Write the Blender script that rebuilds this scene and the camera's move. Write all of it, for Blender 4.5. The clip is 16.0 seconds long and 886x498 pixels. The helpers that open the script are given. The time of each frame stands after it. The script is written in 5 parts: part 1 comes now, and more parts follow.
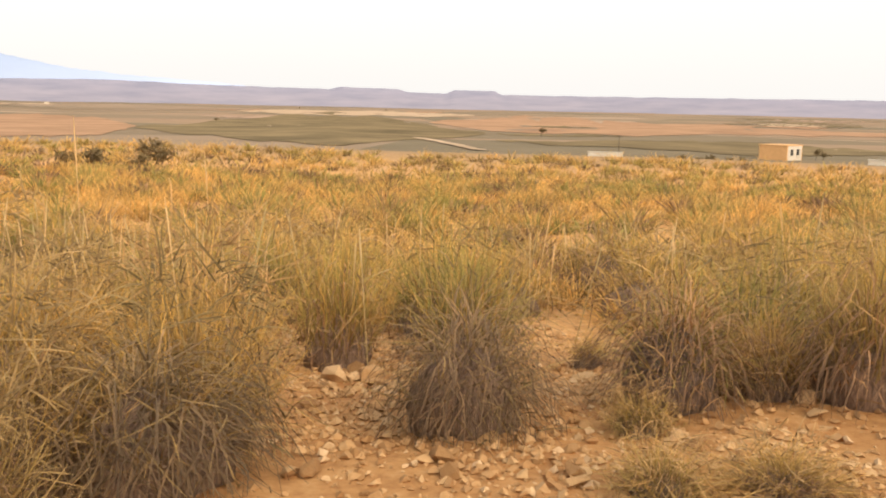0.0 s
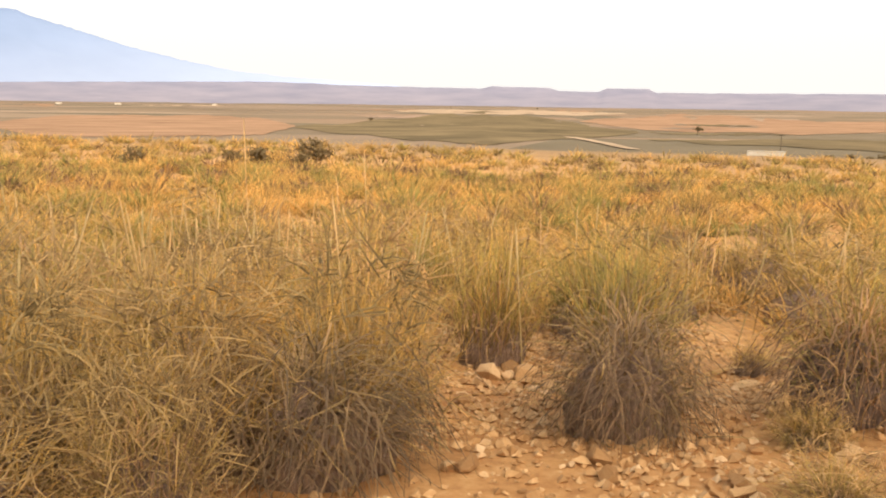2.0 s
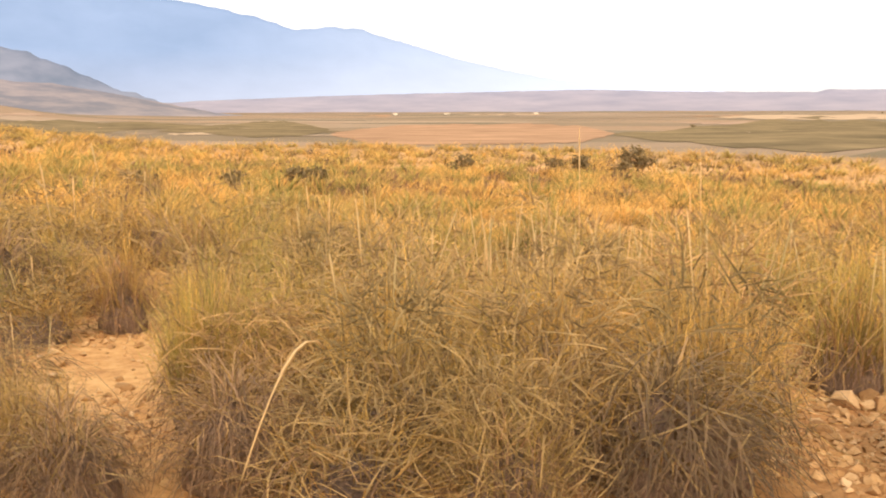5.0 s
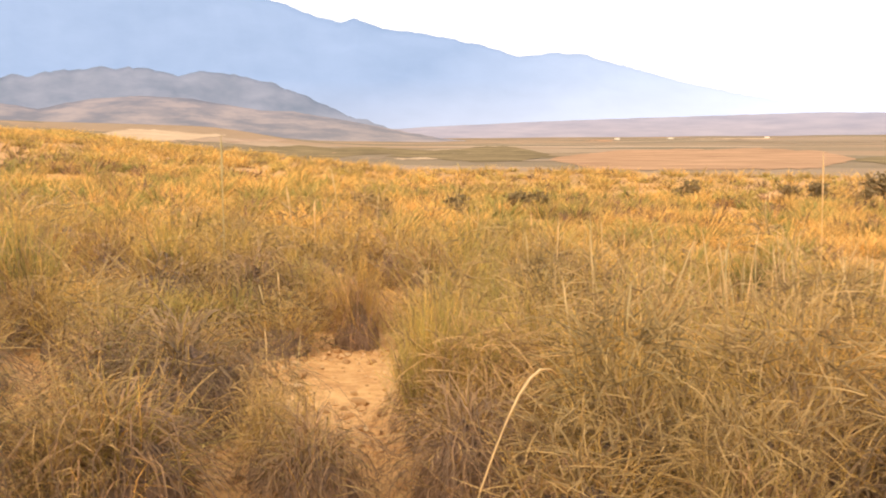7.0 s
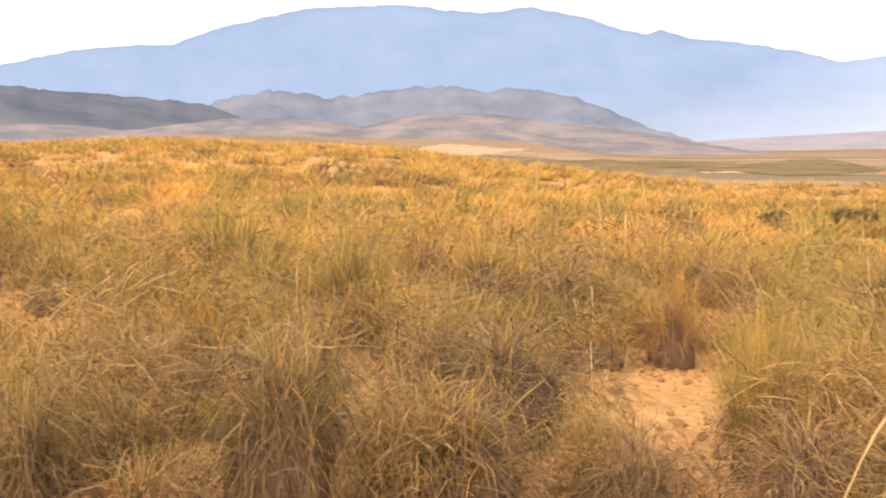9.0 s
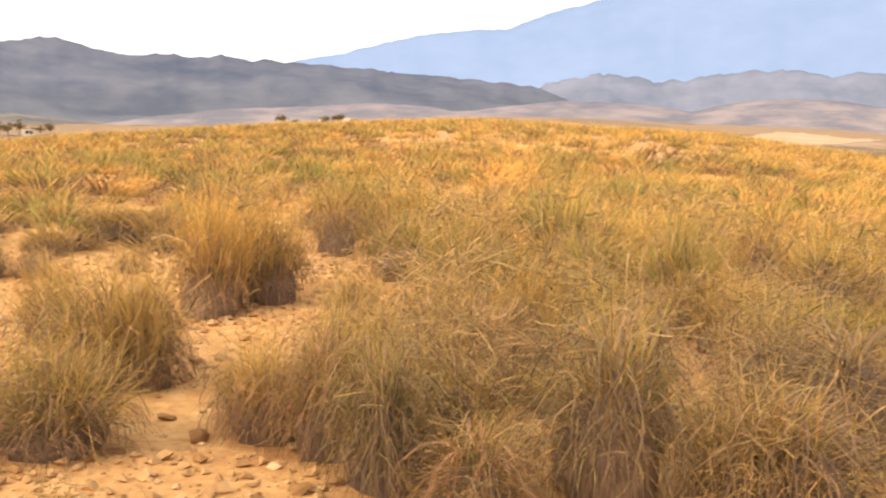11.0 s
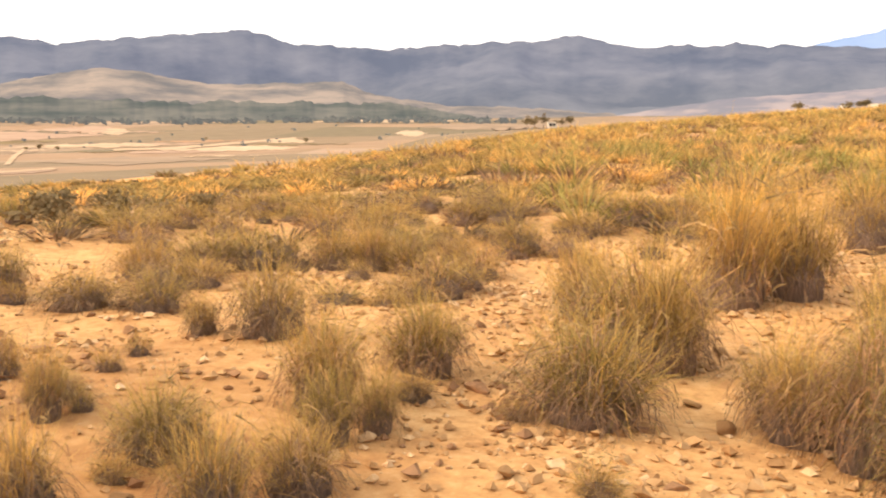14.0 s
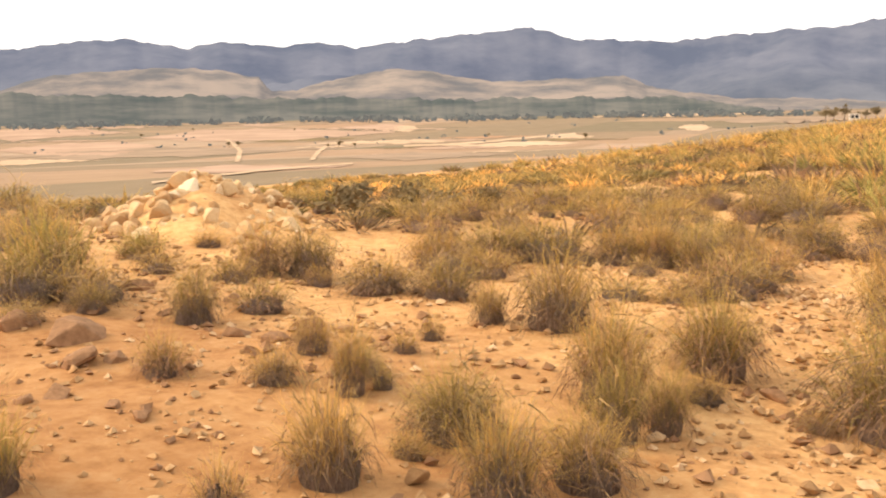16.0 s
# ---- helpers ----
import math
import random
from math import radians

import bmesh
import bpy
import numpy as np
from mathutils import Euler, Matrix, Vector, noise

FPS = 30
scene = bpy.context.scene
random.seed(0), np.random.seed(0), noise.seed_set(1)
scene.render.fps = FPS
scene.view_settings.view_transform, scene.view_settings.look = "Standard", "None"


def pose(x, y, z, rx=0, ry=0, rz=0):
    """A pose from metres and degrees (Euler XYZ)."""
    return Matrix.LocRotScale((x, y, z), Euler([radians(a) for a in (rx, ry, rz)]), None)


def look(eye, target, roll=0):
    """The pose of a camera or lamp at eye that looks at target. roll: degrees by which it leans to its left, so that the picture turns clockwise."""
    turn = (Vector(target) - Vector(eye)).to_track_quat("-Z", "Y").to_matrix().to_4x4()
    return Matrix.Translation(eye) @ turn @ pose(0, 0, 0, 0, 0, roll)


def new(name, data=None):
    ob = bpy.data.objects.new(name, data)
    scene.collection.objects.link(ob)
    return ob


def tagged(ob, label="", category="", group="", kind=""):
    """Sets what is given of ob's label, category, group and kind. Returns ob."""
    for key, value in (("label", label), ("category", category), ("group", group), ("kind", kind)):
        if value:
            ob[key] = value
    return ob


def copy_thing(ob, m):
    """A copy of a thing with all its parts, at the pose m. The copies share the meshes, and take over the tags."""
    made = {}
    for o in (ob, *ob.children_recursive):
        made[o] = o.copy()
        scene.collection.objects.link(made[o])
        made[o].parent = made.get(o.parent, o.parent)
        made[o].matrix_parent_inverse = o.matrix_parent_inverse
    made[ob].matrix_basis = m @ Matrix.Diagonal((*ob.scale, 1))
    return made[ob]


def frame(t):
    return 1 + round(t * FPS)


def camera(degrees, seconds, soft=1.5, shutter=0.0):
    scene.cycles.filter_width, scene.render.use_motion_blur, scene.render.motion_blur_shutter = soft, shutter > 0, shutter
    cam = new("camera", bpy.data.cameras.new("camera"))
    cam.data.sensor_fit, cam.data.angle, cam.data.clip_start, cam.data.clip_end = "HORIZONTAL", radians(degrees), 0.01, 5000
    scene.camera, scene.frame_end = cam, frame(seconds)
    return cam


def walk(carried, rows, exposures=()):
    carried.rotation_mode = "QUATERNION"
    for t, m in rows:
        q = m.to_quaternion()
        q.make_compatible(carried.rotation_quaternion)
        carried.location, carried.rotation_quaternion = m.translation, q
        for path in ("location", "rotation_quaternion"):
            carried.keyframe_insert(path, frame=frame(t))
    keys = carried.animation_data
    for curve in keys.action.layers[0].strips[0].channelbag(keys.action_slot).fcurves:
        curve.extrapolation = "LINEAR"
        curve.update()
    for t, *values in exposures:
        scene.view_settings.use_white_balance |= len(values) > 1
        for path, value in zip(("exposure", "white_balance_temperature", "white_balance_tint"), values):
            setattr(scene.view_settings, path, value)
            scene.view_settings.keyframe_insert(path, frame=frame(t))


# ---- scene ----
cam = camera(51.80, 16.0, soft=1.9, shutter=0.3)

# seconds, eye, then turn to the left, tilt and roll in degrees
PATH = [
    (0.0, 0.291, 0.240, 1.685, 0.00, -9.03, 1.23),
    (0.5, 0.277, 0.233, 1.686, 1.93, -9.09, 1.14),
    (1.0, 0.262, 0.223, 1.688, 4.14, -9.13, 1.04),
    (1.5, 0.251, 0.218, 1.689, 6.77, -9.20, 0.88),
    (2.0, 0.235, 0.214, 1.688, 9.41, -9.24, 0.76),
    (2.5, 0.213, 0.207, 1.689, 12.42, -9.30, 0.58),
    (3.0, 0.197, 0.190, 1.697, 15.35, -9.39, 0.38),
    (3.5, 0.162, 0.143, 1.704, 18.95, -9.46, 0.30),
    (4.0, 0.143, 0.133, 1.705, 22.42, -9.50, 0.10),
    (4.2, 0.127, 0.116, 1.705, 23.82, -9.50, 0.07),
    (6.3, -0.018, 0.136, 1.698, 37.88, -7.52, -0.50),
    (6.5, -0.017, 0.118, 1.707, 39.31, -7.49, -0.46),
    (7.0, -0.031, 0.097, 1.712, 42.89, -7.23, -0.54),
    (7.5, -0.056, 0.063, 1.719, 47.19, -6.88, -0.69),
    (8.0, -0.085, 0.051, 1.713, 51.70, -6.45, -0.76),
    (8.5, -0.110, 0.026, 1.713, 56.45, -6.31, -0.96),
    (8.7, -0.124, 0.018, 1.709, 58.51, -6.28, -1.08),
    (10.8, -0.167, -0.096, 1.712, 79.35, -6.58, 0.88),
    (11.0, -0.148, -0.101, 1.712, 81.47, -7.06, 0.59),
    (11.5, -0.157, -0.142, 1.710, 87.55, -7.47, 0.58),
    (12.0, -0.167, -0.170, 1.708, 92.82, -7.62, 0.45),
    (12.5, -0.165, -0.199, 1.702, 98.15, -7.69, 0.14),
    (13.0, -0.168, -0.219, 1.700, 103.22, -7.76, -0.04),
    (13.5, -0.167, -0.247, 1.698, 108.11, -7.76, -0.20),
    (14.0, -0.161, -0.267, 1.696, 112.56, -7.73, -0.38),
    (14.5, -0.159, -0.289, 1.693, 117.41, -7.73, -0.64),
    (15.0, -0.157, -0.309, 1.689, 121.65, -7.72, -0.79),
    (15.5, -0.151, -0.325, 1.686, 125.94, -7.81, -0.98),
    (16.0, -0.146, -0.339, 1.684, 129.94, -7.80, -1.09),
]


def aim(x, y, z, turn, tilt, roll):
    a, b = radians(turn), radians(tilt)
    way = Vector((-math.sin(a) * math.cos(b), math.cos(a) * math.cos(b), math.sin(b)))
    return look((x, y, z), Vector((x, y, z)) + way, roll)


walk(cam, [(row[0], aim(*row[1:])) for row in PATH], exposures=[(0.0, -0.22, 6950, 12), (3.0, -0.1, 7100, 13), (8.0, 0.05, 7300, 15), (11.0, 0.16, 7450, 16), (11.8, 0.23, 7450, 16), (13.5, 0.26, 7300, 16), (16.0, 0.2, 7200, 15)])

# ---------------------------------------------------------------- light
SUN_TURN, SUN_HIGH = 215.0, 38.0      # degrees to the left of +y, degrees up
world = bpy.data.worlds.new("hazy_sky")
scene.world = world
world.use_nodes = True
wn, wl = world.node_tree.nodes, world.node_tree.links
wn.clear()
sky = wn.new("ShaderNodeTexSky")
sky.sky_type, sky.sun_disc = "NISHITA", False
sky.sun_elevation, sky.sun_rotation = radians(SUN_HIGH), radians(-SUN_TURN)
sky.dust_density, sky.air_density = 6.0, 1.2
sky_light = wn.new("ShaderNodeBackground")
sky_light.inputs["Strength"].default_value = 0.06
wl.new(sky.outputs[0], sky_light.inputs["Color"])
veil = wn.new("ShaderNodeBackground")          # thin bright cloud veil over the whole sky
veil.inputs["Color"].default_value = (0.97, 0.99, 1.0, 1)
veil.inputs["Strength"].default_value = 1.12
both = wn.new("ShaderNodeAddShader")
wl.new(sky_light.outputs[0], both.inputs[0])
wl.new(veil.outputs[0], both.inputs[1])
wout = wn.new("ShaderNodeOutputWorld")
wl.new(both.outputs[0], wout.inputs["Surface"])

sun_data = bpy.data.lights.new("sun", "SUN")
sun_data.energy, sun_data.angle, sun_data.color = 2.1, radians(12), (1.0, 0.82, 0.58)
sun = new("sun", sun_data)
_a, _b = radians(SUN_TURN), radians(SUN_HIGH)
sun.matrix_world = look((-math.sin(_a) * math.cos(_b) * 60, math.cos(_a) * math.cos(_b) * 60, math.sin(_b) * 60), (0, 0, 0))

# ---------------------------------------------------------------- materials


def material(name, rough=0.9):
    m = bpy.data.materials.new(name)
    m.use_nodes = True
    nt = m.node_tree
    b = nt.nodes["Principled BSDF"]
    b.inputs["Roughness"].default_value = rough
    b.inputs["Specular IOR Level"].default_value = 0.2
    return m, nt, b


def ramp(nt, stops, source=None):
    r = nt.nodes.new("ShaderNodeValToRGB")
    while len(r.color_ramp.elements) < len(stops):
        r.color_ramp.elements.new(0.5)
    for e, (p, c) in zip(r.color_ramp.elements, stops):
        e.position, e.color = p, (*c, 1)
    if source is not None:
        nt.links.new(source, r.inputs[0])
    return r.outputs[0]


def noise_node(nt, scale, detail=6.0, rough=0.6, vector=None):
    n = nt.nodes.new("ShaderNodeTexNoise")
    n.inputs["Scale"].default_value, n.inputs["Detail"].default_value, n.inputs["Roughness"].default_value = scale, detail, rough
    if vector is not None:
        nt.links.new(vector, n.inputs["Vector"])
    return n.outputs["Fac"]


def mix(nt, a, b, fac, how="MIX"):
    m = nt.nodes.new("ShaderNodeMix")
    m.data_type, m.blend_type = "RGBA", how
    for sock, v in ((m.inputs[0], fac), (m.inputs[6], a), (m.inputs[7], b)):
        if isinstance(v, (int, float)):
            sock.default_value = v
        elif isinstance(v, tuple):
            sock.default_value = (*v, 1)
        else:
            nt.links.new(v, sock)
    return m.outputs[2]


def bump(nt, b, height, strength, distance):
    n = nt.nodes.new("ShaderNodeBump")
    n.inputs["Strength"].default_value, n.inputs["Distance"].default_value = strength, distance
    nt.links.new(height, n.inputs["Height"])
    nt.links.new(n.outputs[0], b.inputs["Normal"])


def coords(nt, scale=(1, 1, 1), kind="Object"):
    c = nt.nodes.new("ShaderNodeTexCoord")
    m = nt.nodes.new("ShaderNodeMapping")
    m.inputs["Scale"].default_value = scale
    nt.links.new(c.outputs[kind], m.inputs[0])
    return m.outputs[0]


def soil_material():
    m, nt, b = material("stony_ochre_soil", 0.95)
    v = coords(nt)
    fine = ramp(nt, [(0.25, (0.44, 0.22, 0.088)), (0.5, (0.7, 0.405, 0.165)), (0.75, (0.84, 0.56, 0.275))], noise_node(nt, 9, 8, 0.7, v))
    broad = ramp(nt, [(0.35, (0.66, 0.56, 0.5)), (0.65, (1.0, 1.0, 1.0))], noise_node(nt, 0.9, 6, 0.62, v))
    near = mix(nt, fine, broad, 0.7, "MULTIPLY")
    rag = noise_node(nt, 1.4, 5, 0.6, v)
    for at, size, tone in (((-1.7, -4.4, 0), 2.3, (0.74, 0.66, 0.62)), ((0.8, 4.6, 0), 2.6, (0.8, 0.74, 0.7))):   # darker loam
        gap = nt.nodes.new("ShaderNodeVectorMath")
        gap.operation = "DISTANCE"
        gap.inputs[1].default_value = at
        nt.links.new(v, gap.inputs[0])
        wob = nt.nodes.new("ShaderNodeMath")
        wob.operation = "MULTIPLY_ADD"
        wob.inputs[1].default_value = 3.0
        nt.links.new(rag, wob.inputs[0])
        nt.links.new(gap.outputs["Value"], wob.inputs[2])
        sel = nt.nodes.new("ShaderNodeMapRange")
        sel.inputs["From Min"].default_value, sel.inputs["From Max"].default_value = size + 2.2, size + 0.8
        nt.links.new(wob.outputs[0], sel.inputs["Value"])
        near = mix(nt, near, mix(nt, near, tone, 1.0, "MULTIPLY"), sel.outputs[0])
    # beyond the steppe: dry fields and fallow strips
    vf = coords(nt, (0.0045, 0.011, 0.0))
    cell = nt.nodes.new("ShaderNodeTexVoronoi")
    cell.inputs["Scale"].default_value = 1.0
    nt.links.new(vf, cell.inputs["Vector"])
    sep = nt.nodes.new("ShaderNodeSeparateColor")
    nt.links.new(cell.outputs["Color"], sep.inputs[0])
    fields = ramp(nt, [(0.0, (0.30, 0.21, 0.125)), (0.35, (0.21, 0.165, 0.095)), (0.6, (0.40, 0.255, 0.15)), (0.85, (0.33, 0.23, 0.14)), (1.0, (0.46, 0.32, 0.21))], sep.outputs[0])
    grain = ramp(nt, [(0.3, (0.72, 0.72, 0.7)), (0.7, (1, 1, 1))], noise_node(nt, 0.06, 8, 0.7, v))
    fields = mix(nt, fields, grain, 0.9, "MULTIPLY")
    geo = nt.nodes.new("ShaderNodeNewGeometry")
    ln = nt.nodes.new("ShaderNodeVectorMath")
    ln.operation = "LENGTH"
    nt.links.new(geo.outputs["Position"], ln.inputs[0])
    mr = nt.nodes.new("ShaderNodeMapRange")
    mr.inputs["From Min"].default_value, mr.inputs["From Max"].default_value = 45, 110
    nt.links.new(ln.outputs["Value"], mr.inputs["Value"])
    nt.links.new(mix(nt, near, fields, mr.outputs[0]), b.inputs["Base Color"])
    bump(nt, b, noise_node(nt, 30, 8, 0.75, v), 0.6, 0.03)
    return m


def stone_material(name, tones):
    m, nt, b = material(name, 0.9)
    v = coords(nt, kind="Object")
    info = nt.nodes.new("ShaderNodeObjectInfo")
    isl = nt.nodes.new("ShaderNodeNewGeometry")
    add = nt.nodes.new("ShaderNodeMath")
    add.operation = "FRACT"
    s = nt.nodes.new("ShaderNodeMath")
    nt.links.new(info.outputs["Random"], s.inputs[0])
    nt.links.new(isl.outputs["Random Per Island"], s.inputs[1])
    nt.links.new(s.outputs[0], add.inputs[0])
    c = ramp(nt, list(zip((0.0, 0.5, 0.85, 1.0), tones)), add.outputs[0])
    n = noise_node(nt, 22, 8, 0.7, v)
    c = mix(nt, c, ramp(nt, [(0.3, (0.72, 0.62, 0.52)), (0.65, (1, 1, 1))], n), 0.7, "MULTIPLY")
    nt.links.new(c, b.inputs["Base Color"])
    bump(nt, b, n, 0.7, 0.02)
    return m


def blade_material(name, low, mid, tip, spread, h0=0.1, h1=0.8, stands=None, clumps=None):
    """Grass blades: colour runs along the blade, and each blade differs."""
    m, nt, b = material(name, 0.75)
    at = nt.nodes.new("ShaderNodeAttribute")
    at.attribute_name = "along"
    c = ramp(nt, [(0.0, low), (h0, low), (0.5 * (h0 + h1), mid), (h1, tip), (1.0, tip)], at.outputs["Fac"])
    isl = nt.nodes.new("ShaderNodeNewGeometry")
    info = nt.nodes.new("ShaderNodeObjectInfo")
    own = ramp(nt, spread, isl.outputs["Random Per Island"])
    c = mix(nt, c, own, 0.85, "MULTIPLY")
    if stands:                                        # whole stands differ too
        c = mix(nt, c, ramp(nt, stands, noise_node(nt, 0.16, 5, 0.65, coords(nt, (1, 1, 0)))), 1.0, "MULTIPLY")
    if clumps:                                        # and single clumps within them
        own_clump = nt.nodes.new("ShaderNodeAttribute")
        own_clump.attribute_name = "clump"
        c = mix(nt, c, ramp(nt, clumps, own_clump.outputs["Fac"]), 1.0, "MULTIPLY")
    plant = ramp(nt, [(0.0, (0.76, 0.79, 0.7)), (0.45, (1.06, 1.02, 0.96)), (1.0, (1.3, 1.13, 1.0))], info.outputs["Random"])
    c = mix(nt, c, plant, 0.9, "MULTIPLY")
    nt.links.new(c, b.inputs["Base Color"])
    b.inputs["Subsurface Weight"].default_value = 0.0
    tr = nt.nodes.new("ShaderNodeBsdfTranslucent")
    nt.links.new(c, tr.inputs["Color"])
    ms = nt.nodes.new("ShaderNodeMixShader")
    ms.inputs[0].default_value = 0.3
    nt.links.new(b.outputs[0], ms.inputs[1])
    nt.links.new(tr.outputs[0], ms.inputs[2])
    nt.links.new(ms.outputs[0], nt.nodes["Material Output"].inputs["Surface"])
    return m


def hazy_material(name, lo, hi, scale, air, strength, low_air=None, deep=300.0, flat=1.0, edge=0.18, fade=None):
    """Distant slopes: rock and scrub colours, with the bright air between painted on as emission."""
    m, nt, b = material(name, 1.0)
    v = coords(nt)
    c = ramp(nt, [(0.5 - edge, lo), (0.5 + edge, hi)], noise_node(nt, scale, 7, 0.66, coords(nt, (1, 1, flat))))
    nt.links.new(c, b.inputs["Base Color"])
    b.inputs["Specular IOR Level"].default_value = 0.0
    if low_air:                                       # the painted haze is thicker near the plain
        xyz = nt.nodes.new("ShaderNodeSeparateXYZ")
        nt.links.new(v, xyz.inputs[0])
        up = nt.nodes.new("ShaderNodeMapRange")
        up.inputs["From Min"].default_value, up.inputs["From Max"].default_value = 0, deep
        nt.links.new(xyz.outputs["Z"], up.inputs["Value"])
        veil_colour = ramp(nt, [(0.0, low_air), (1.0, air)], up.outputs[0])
        if fade:                                      # its far end is painted paler, to run away into haze
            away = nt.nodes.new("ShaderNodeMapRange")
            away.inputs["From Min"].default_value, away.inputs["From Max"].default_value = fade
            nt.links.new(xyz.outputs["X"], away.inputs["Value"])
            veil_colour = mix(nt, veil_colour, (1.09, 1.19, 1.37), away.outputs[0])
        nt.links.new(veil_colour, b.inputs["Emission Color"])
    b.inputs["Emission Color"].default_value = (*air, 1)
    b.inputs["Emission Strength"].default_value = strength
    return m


SOIL = soil_material()
STONE = stone_material("weathered_limestone", ((0.38, 0.21, 0.09), (0.54, 0.33, 0.155), (0.64, 0.42, 0.215), (0.72, 0.51, 0.3)))
RUBBLE = stone_material("freshly_broken_limestone", ((0.5, 0.31, 0.15), (0.72, 0.5, 0.27), (0.84, 0.63, 0.37), (0.88, 0.72, 0.5)))
EVEN = [(0.0, (0.62, 0.62, 0.6)), (0.5, (0.95, 0.95, 0.92)), (1.0, (1.25, 1.2, 1.05))]
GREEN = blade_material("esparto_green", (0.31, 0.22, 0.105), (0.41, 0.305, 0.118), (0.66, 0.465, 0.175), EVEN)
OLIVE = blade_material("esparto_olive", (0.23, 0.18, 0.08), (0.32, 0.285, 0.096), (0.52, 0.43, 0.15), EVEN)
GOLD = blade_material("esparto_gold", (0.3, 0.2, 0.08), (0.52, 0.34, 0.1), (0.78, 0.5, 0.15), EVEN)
# leaf ends are darker: in skirts this paints shade around the clump's foot
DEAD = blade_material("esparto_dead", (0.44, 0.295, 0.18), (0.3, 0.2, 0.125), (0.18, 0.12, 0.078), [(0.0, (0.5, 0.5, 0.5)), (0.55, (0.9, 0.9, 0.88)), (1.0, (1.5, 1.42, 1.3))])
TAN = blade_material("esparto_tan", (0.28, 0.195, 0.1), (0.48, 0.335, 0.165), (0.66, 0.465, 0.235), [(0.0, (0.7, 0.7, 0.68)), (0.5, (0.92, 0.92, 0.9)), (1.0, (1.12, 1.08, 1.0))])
CLUMPS = [(0.0, (0.4, 0.47, 0.52)), (0.22, (0.66, 0.72, 0.74)), (0.5, (1.0, 0.98, 0.95)), (1.0, (1.2, 1.12, 1.02))]
# the dark low end puts shade between far clumps into the blade colour
FAR_GOLD = blade_material("far_esparto_gold", (0.25, 0.17, 0.075), (0.66, 0.43, 0.162), (0.9, 0.59, 0.215), [(0.0, (0.75, 0.76, 0.74)), (0.5, (0.95, 0.95, 0.92)), (1.0, (1.12, 1.08, 1.0))],
                          stands=[(0.3, (0.8, 0.82, 0.83)), (0.5, (0.98, 0.97, 0.95)), (0.68, (1.06, 1.0, 0.92))], clumps=CLUMPS)
FAR_OLIVE = blade_material("far_esparto_olive", (0.2, 0.15, 0.085), (0.36, 0.275, 0.115), (0.54, 0.4, 0.155), EVEN, stands=[(0.3, (0.75, 0.78, 0.8)), (0.7, (1.1, 1.0, 0.9))], clumps=CLUMPS)
STRAW = blade_material("dry_straw", (0.5, 0.38, 0.2), (0.62, 0.48, 0.27), (0.72, 0.57, 0.33), EVEN)



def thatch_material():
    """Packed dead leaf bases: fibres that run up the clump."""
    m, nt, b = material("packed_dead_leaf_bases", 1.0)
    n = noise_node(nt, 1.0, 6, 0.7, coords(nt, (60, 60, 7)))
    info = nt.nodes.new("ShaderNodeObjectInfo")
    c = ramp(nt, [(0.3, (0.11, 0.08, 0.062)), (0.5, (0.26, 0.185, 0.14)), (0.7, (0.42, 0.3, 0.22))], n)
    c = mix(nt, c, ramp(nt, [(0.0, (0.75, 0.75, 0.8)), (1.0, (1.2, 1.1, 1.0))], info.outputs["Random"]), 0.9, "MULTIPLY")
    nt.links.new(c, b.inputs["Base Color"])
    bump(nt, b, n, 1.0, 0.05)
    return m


THATCH = thatch_material()
# soil colours of the plain, with a faint glow added in place of haze
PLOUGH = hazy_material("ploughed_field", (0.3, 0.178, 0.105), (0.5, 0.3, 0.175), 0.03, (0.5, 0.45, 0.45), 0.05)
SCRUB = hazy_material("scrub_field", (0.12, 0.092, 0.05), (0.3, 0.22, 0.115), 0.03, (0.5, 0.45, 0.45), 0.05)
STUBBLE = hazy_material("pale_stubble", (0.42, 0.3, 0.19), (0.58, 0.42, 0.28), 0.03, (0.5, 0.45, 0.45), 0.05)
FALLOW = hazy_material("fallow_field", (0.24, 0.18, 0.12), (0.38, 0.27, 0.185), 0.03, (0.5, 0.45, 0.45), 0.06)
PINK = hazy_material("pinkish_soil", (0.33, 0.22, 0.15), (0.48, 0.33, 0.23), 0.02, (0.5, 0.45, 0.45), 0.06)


def plain_material(name, lo, hi, scale, rough=0.9):
    m, nt, b = material(name, rough)
    n = noise_node(nt, scale, 6, 0.65, coords(nt))
    nt.links.new(ramp(nt, [(0.3, lo), (0.7, hi)], n), b.inputs["Base Color"])
    bump(nt, b, n, 0.3, 0.02)
    return m


LEAF = plain_material("dusty_dark_leaf", (0.14, 0.105, 0.05), (0.27, 0.195, 0.1), 3.0)
BARK = plain_material("grey_brown_bark", (0.1, 0.075, 0.05), (0.2, 0.16, 0.11), 12.0)
BLOCKWORK = plain_material("bare_orange_blockwork", (0.72, 0.4, 0.17), (0.82, 0.48, 0.22), 1.5)
WHITEWASH = plain_material("weathered_whitewash", (0.6, 0.52, 0.42), (0.74, 0.68, 0.58), 1.2)
PANE = plain_material("dark_window", (0.02, 0.02, 0.025), (0.05, 0.05, 0.055), 2.0, 0.25)
CLOD = plain_material("red_brown_earth_clod", (0.2, 0.104, 0.05), (0.37, 0.2, 0.1), 9.0)

# ---------------------------------------------------------------- ground
EYE = 1.7


def smooth(a, b, v):
    v = min(1.0, max(0.0, (v - a) / (b - a)))
    return v * v * (3 - 2 * v)


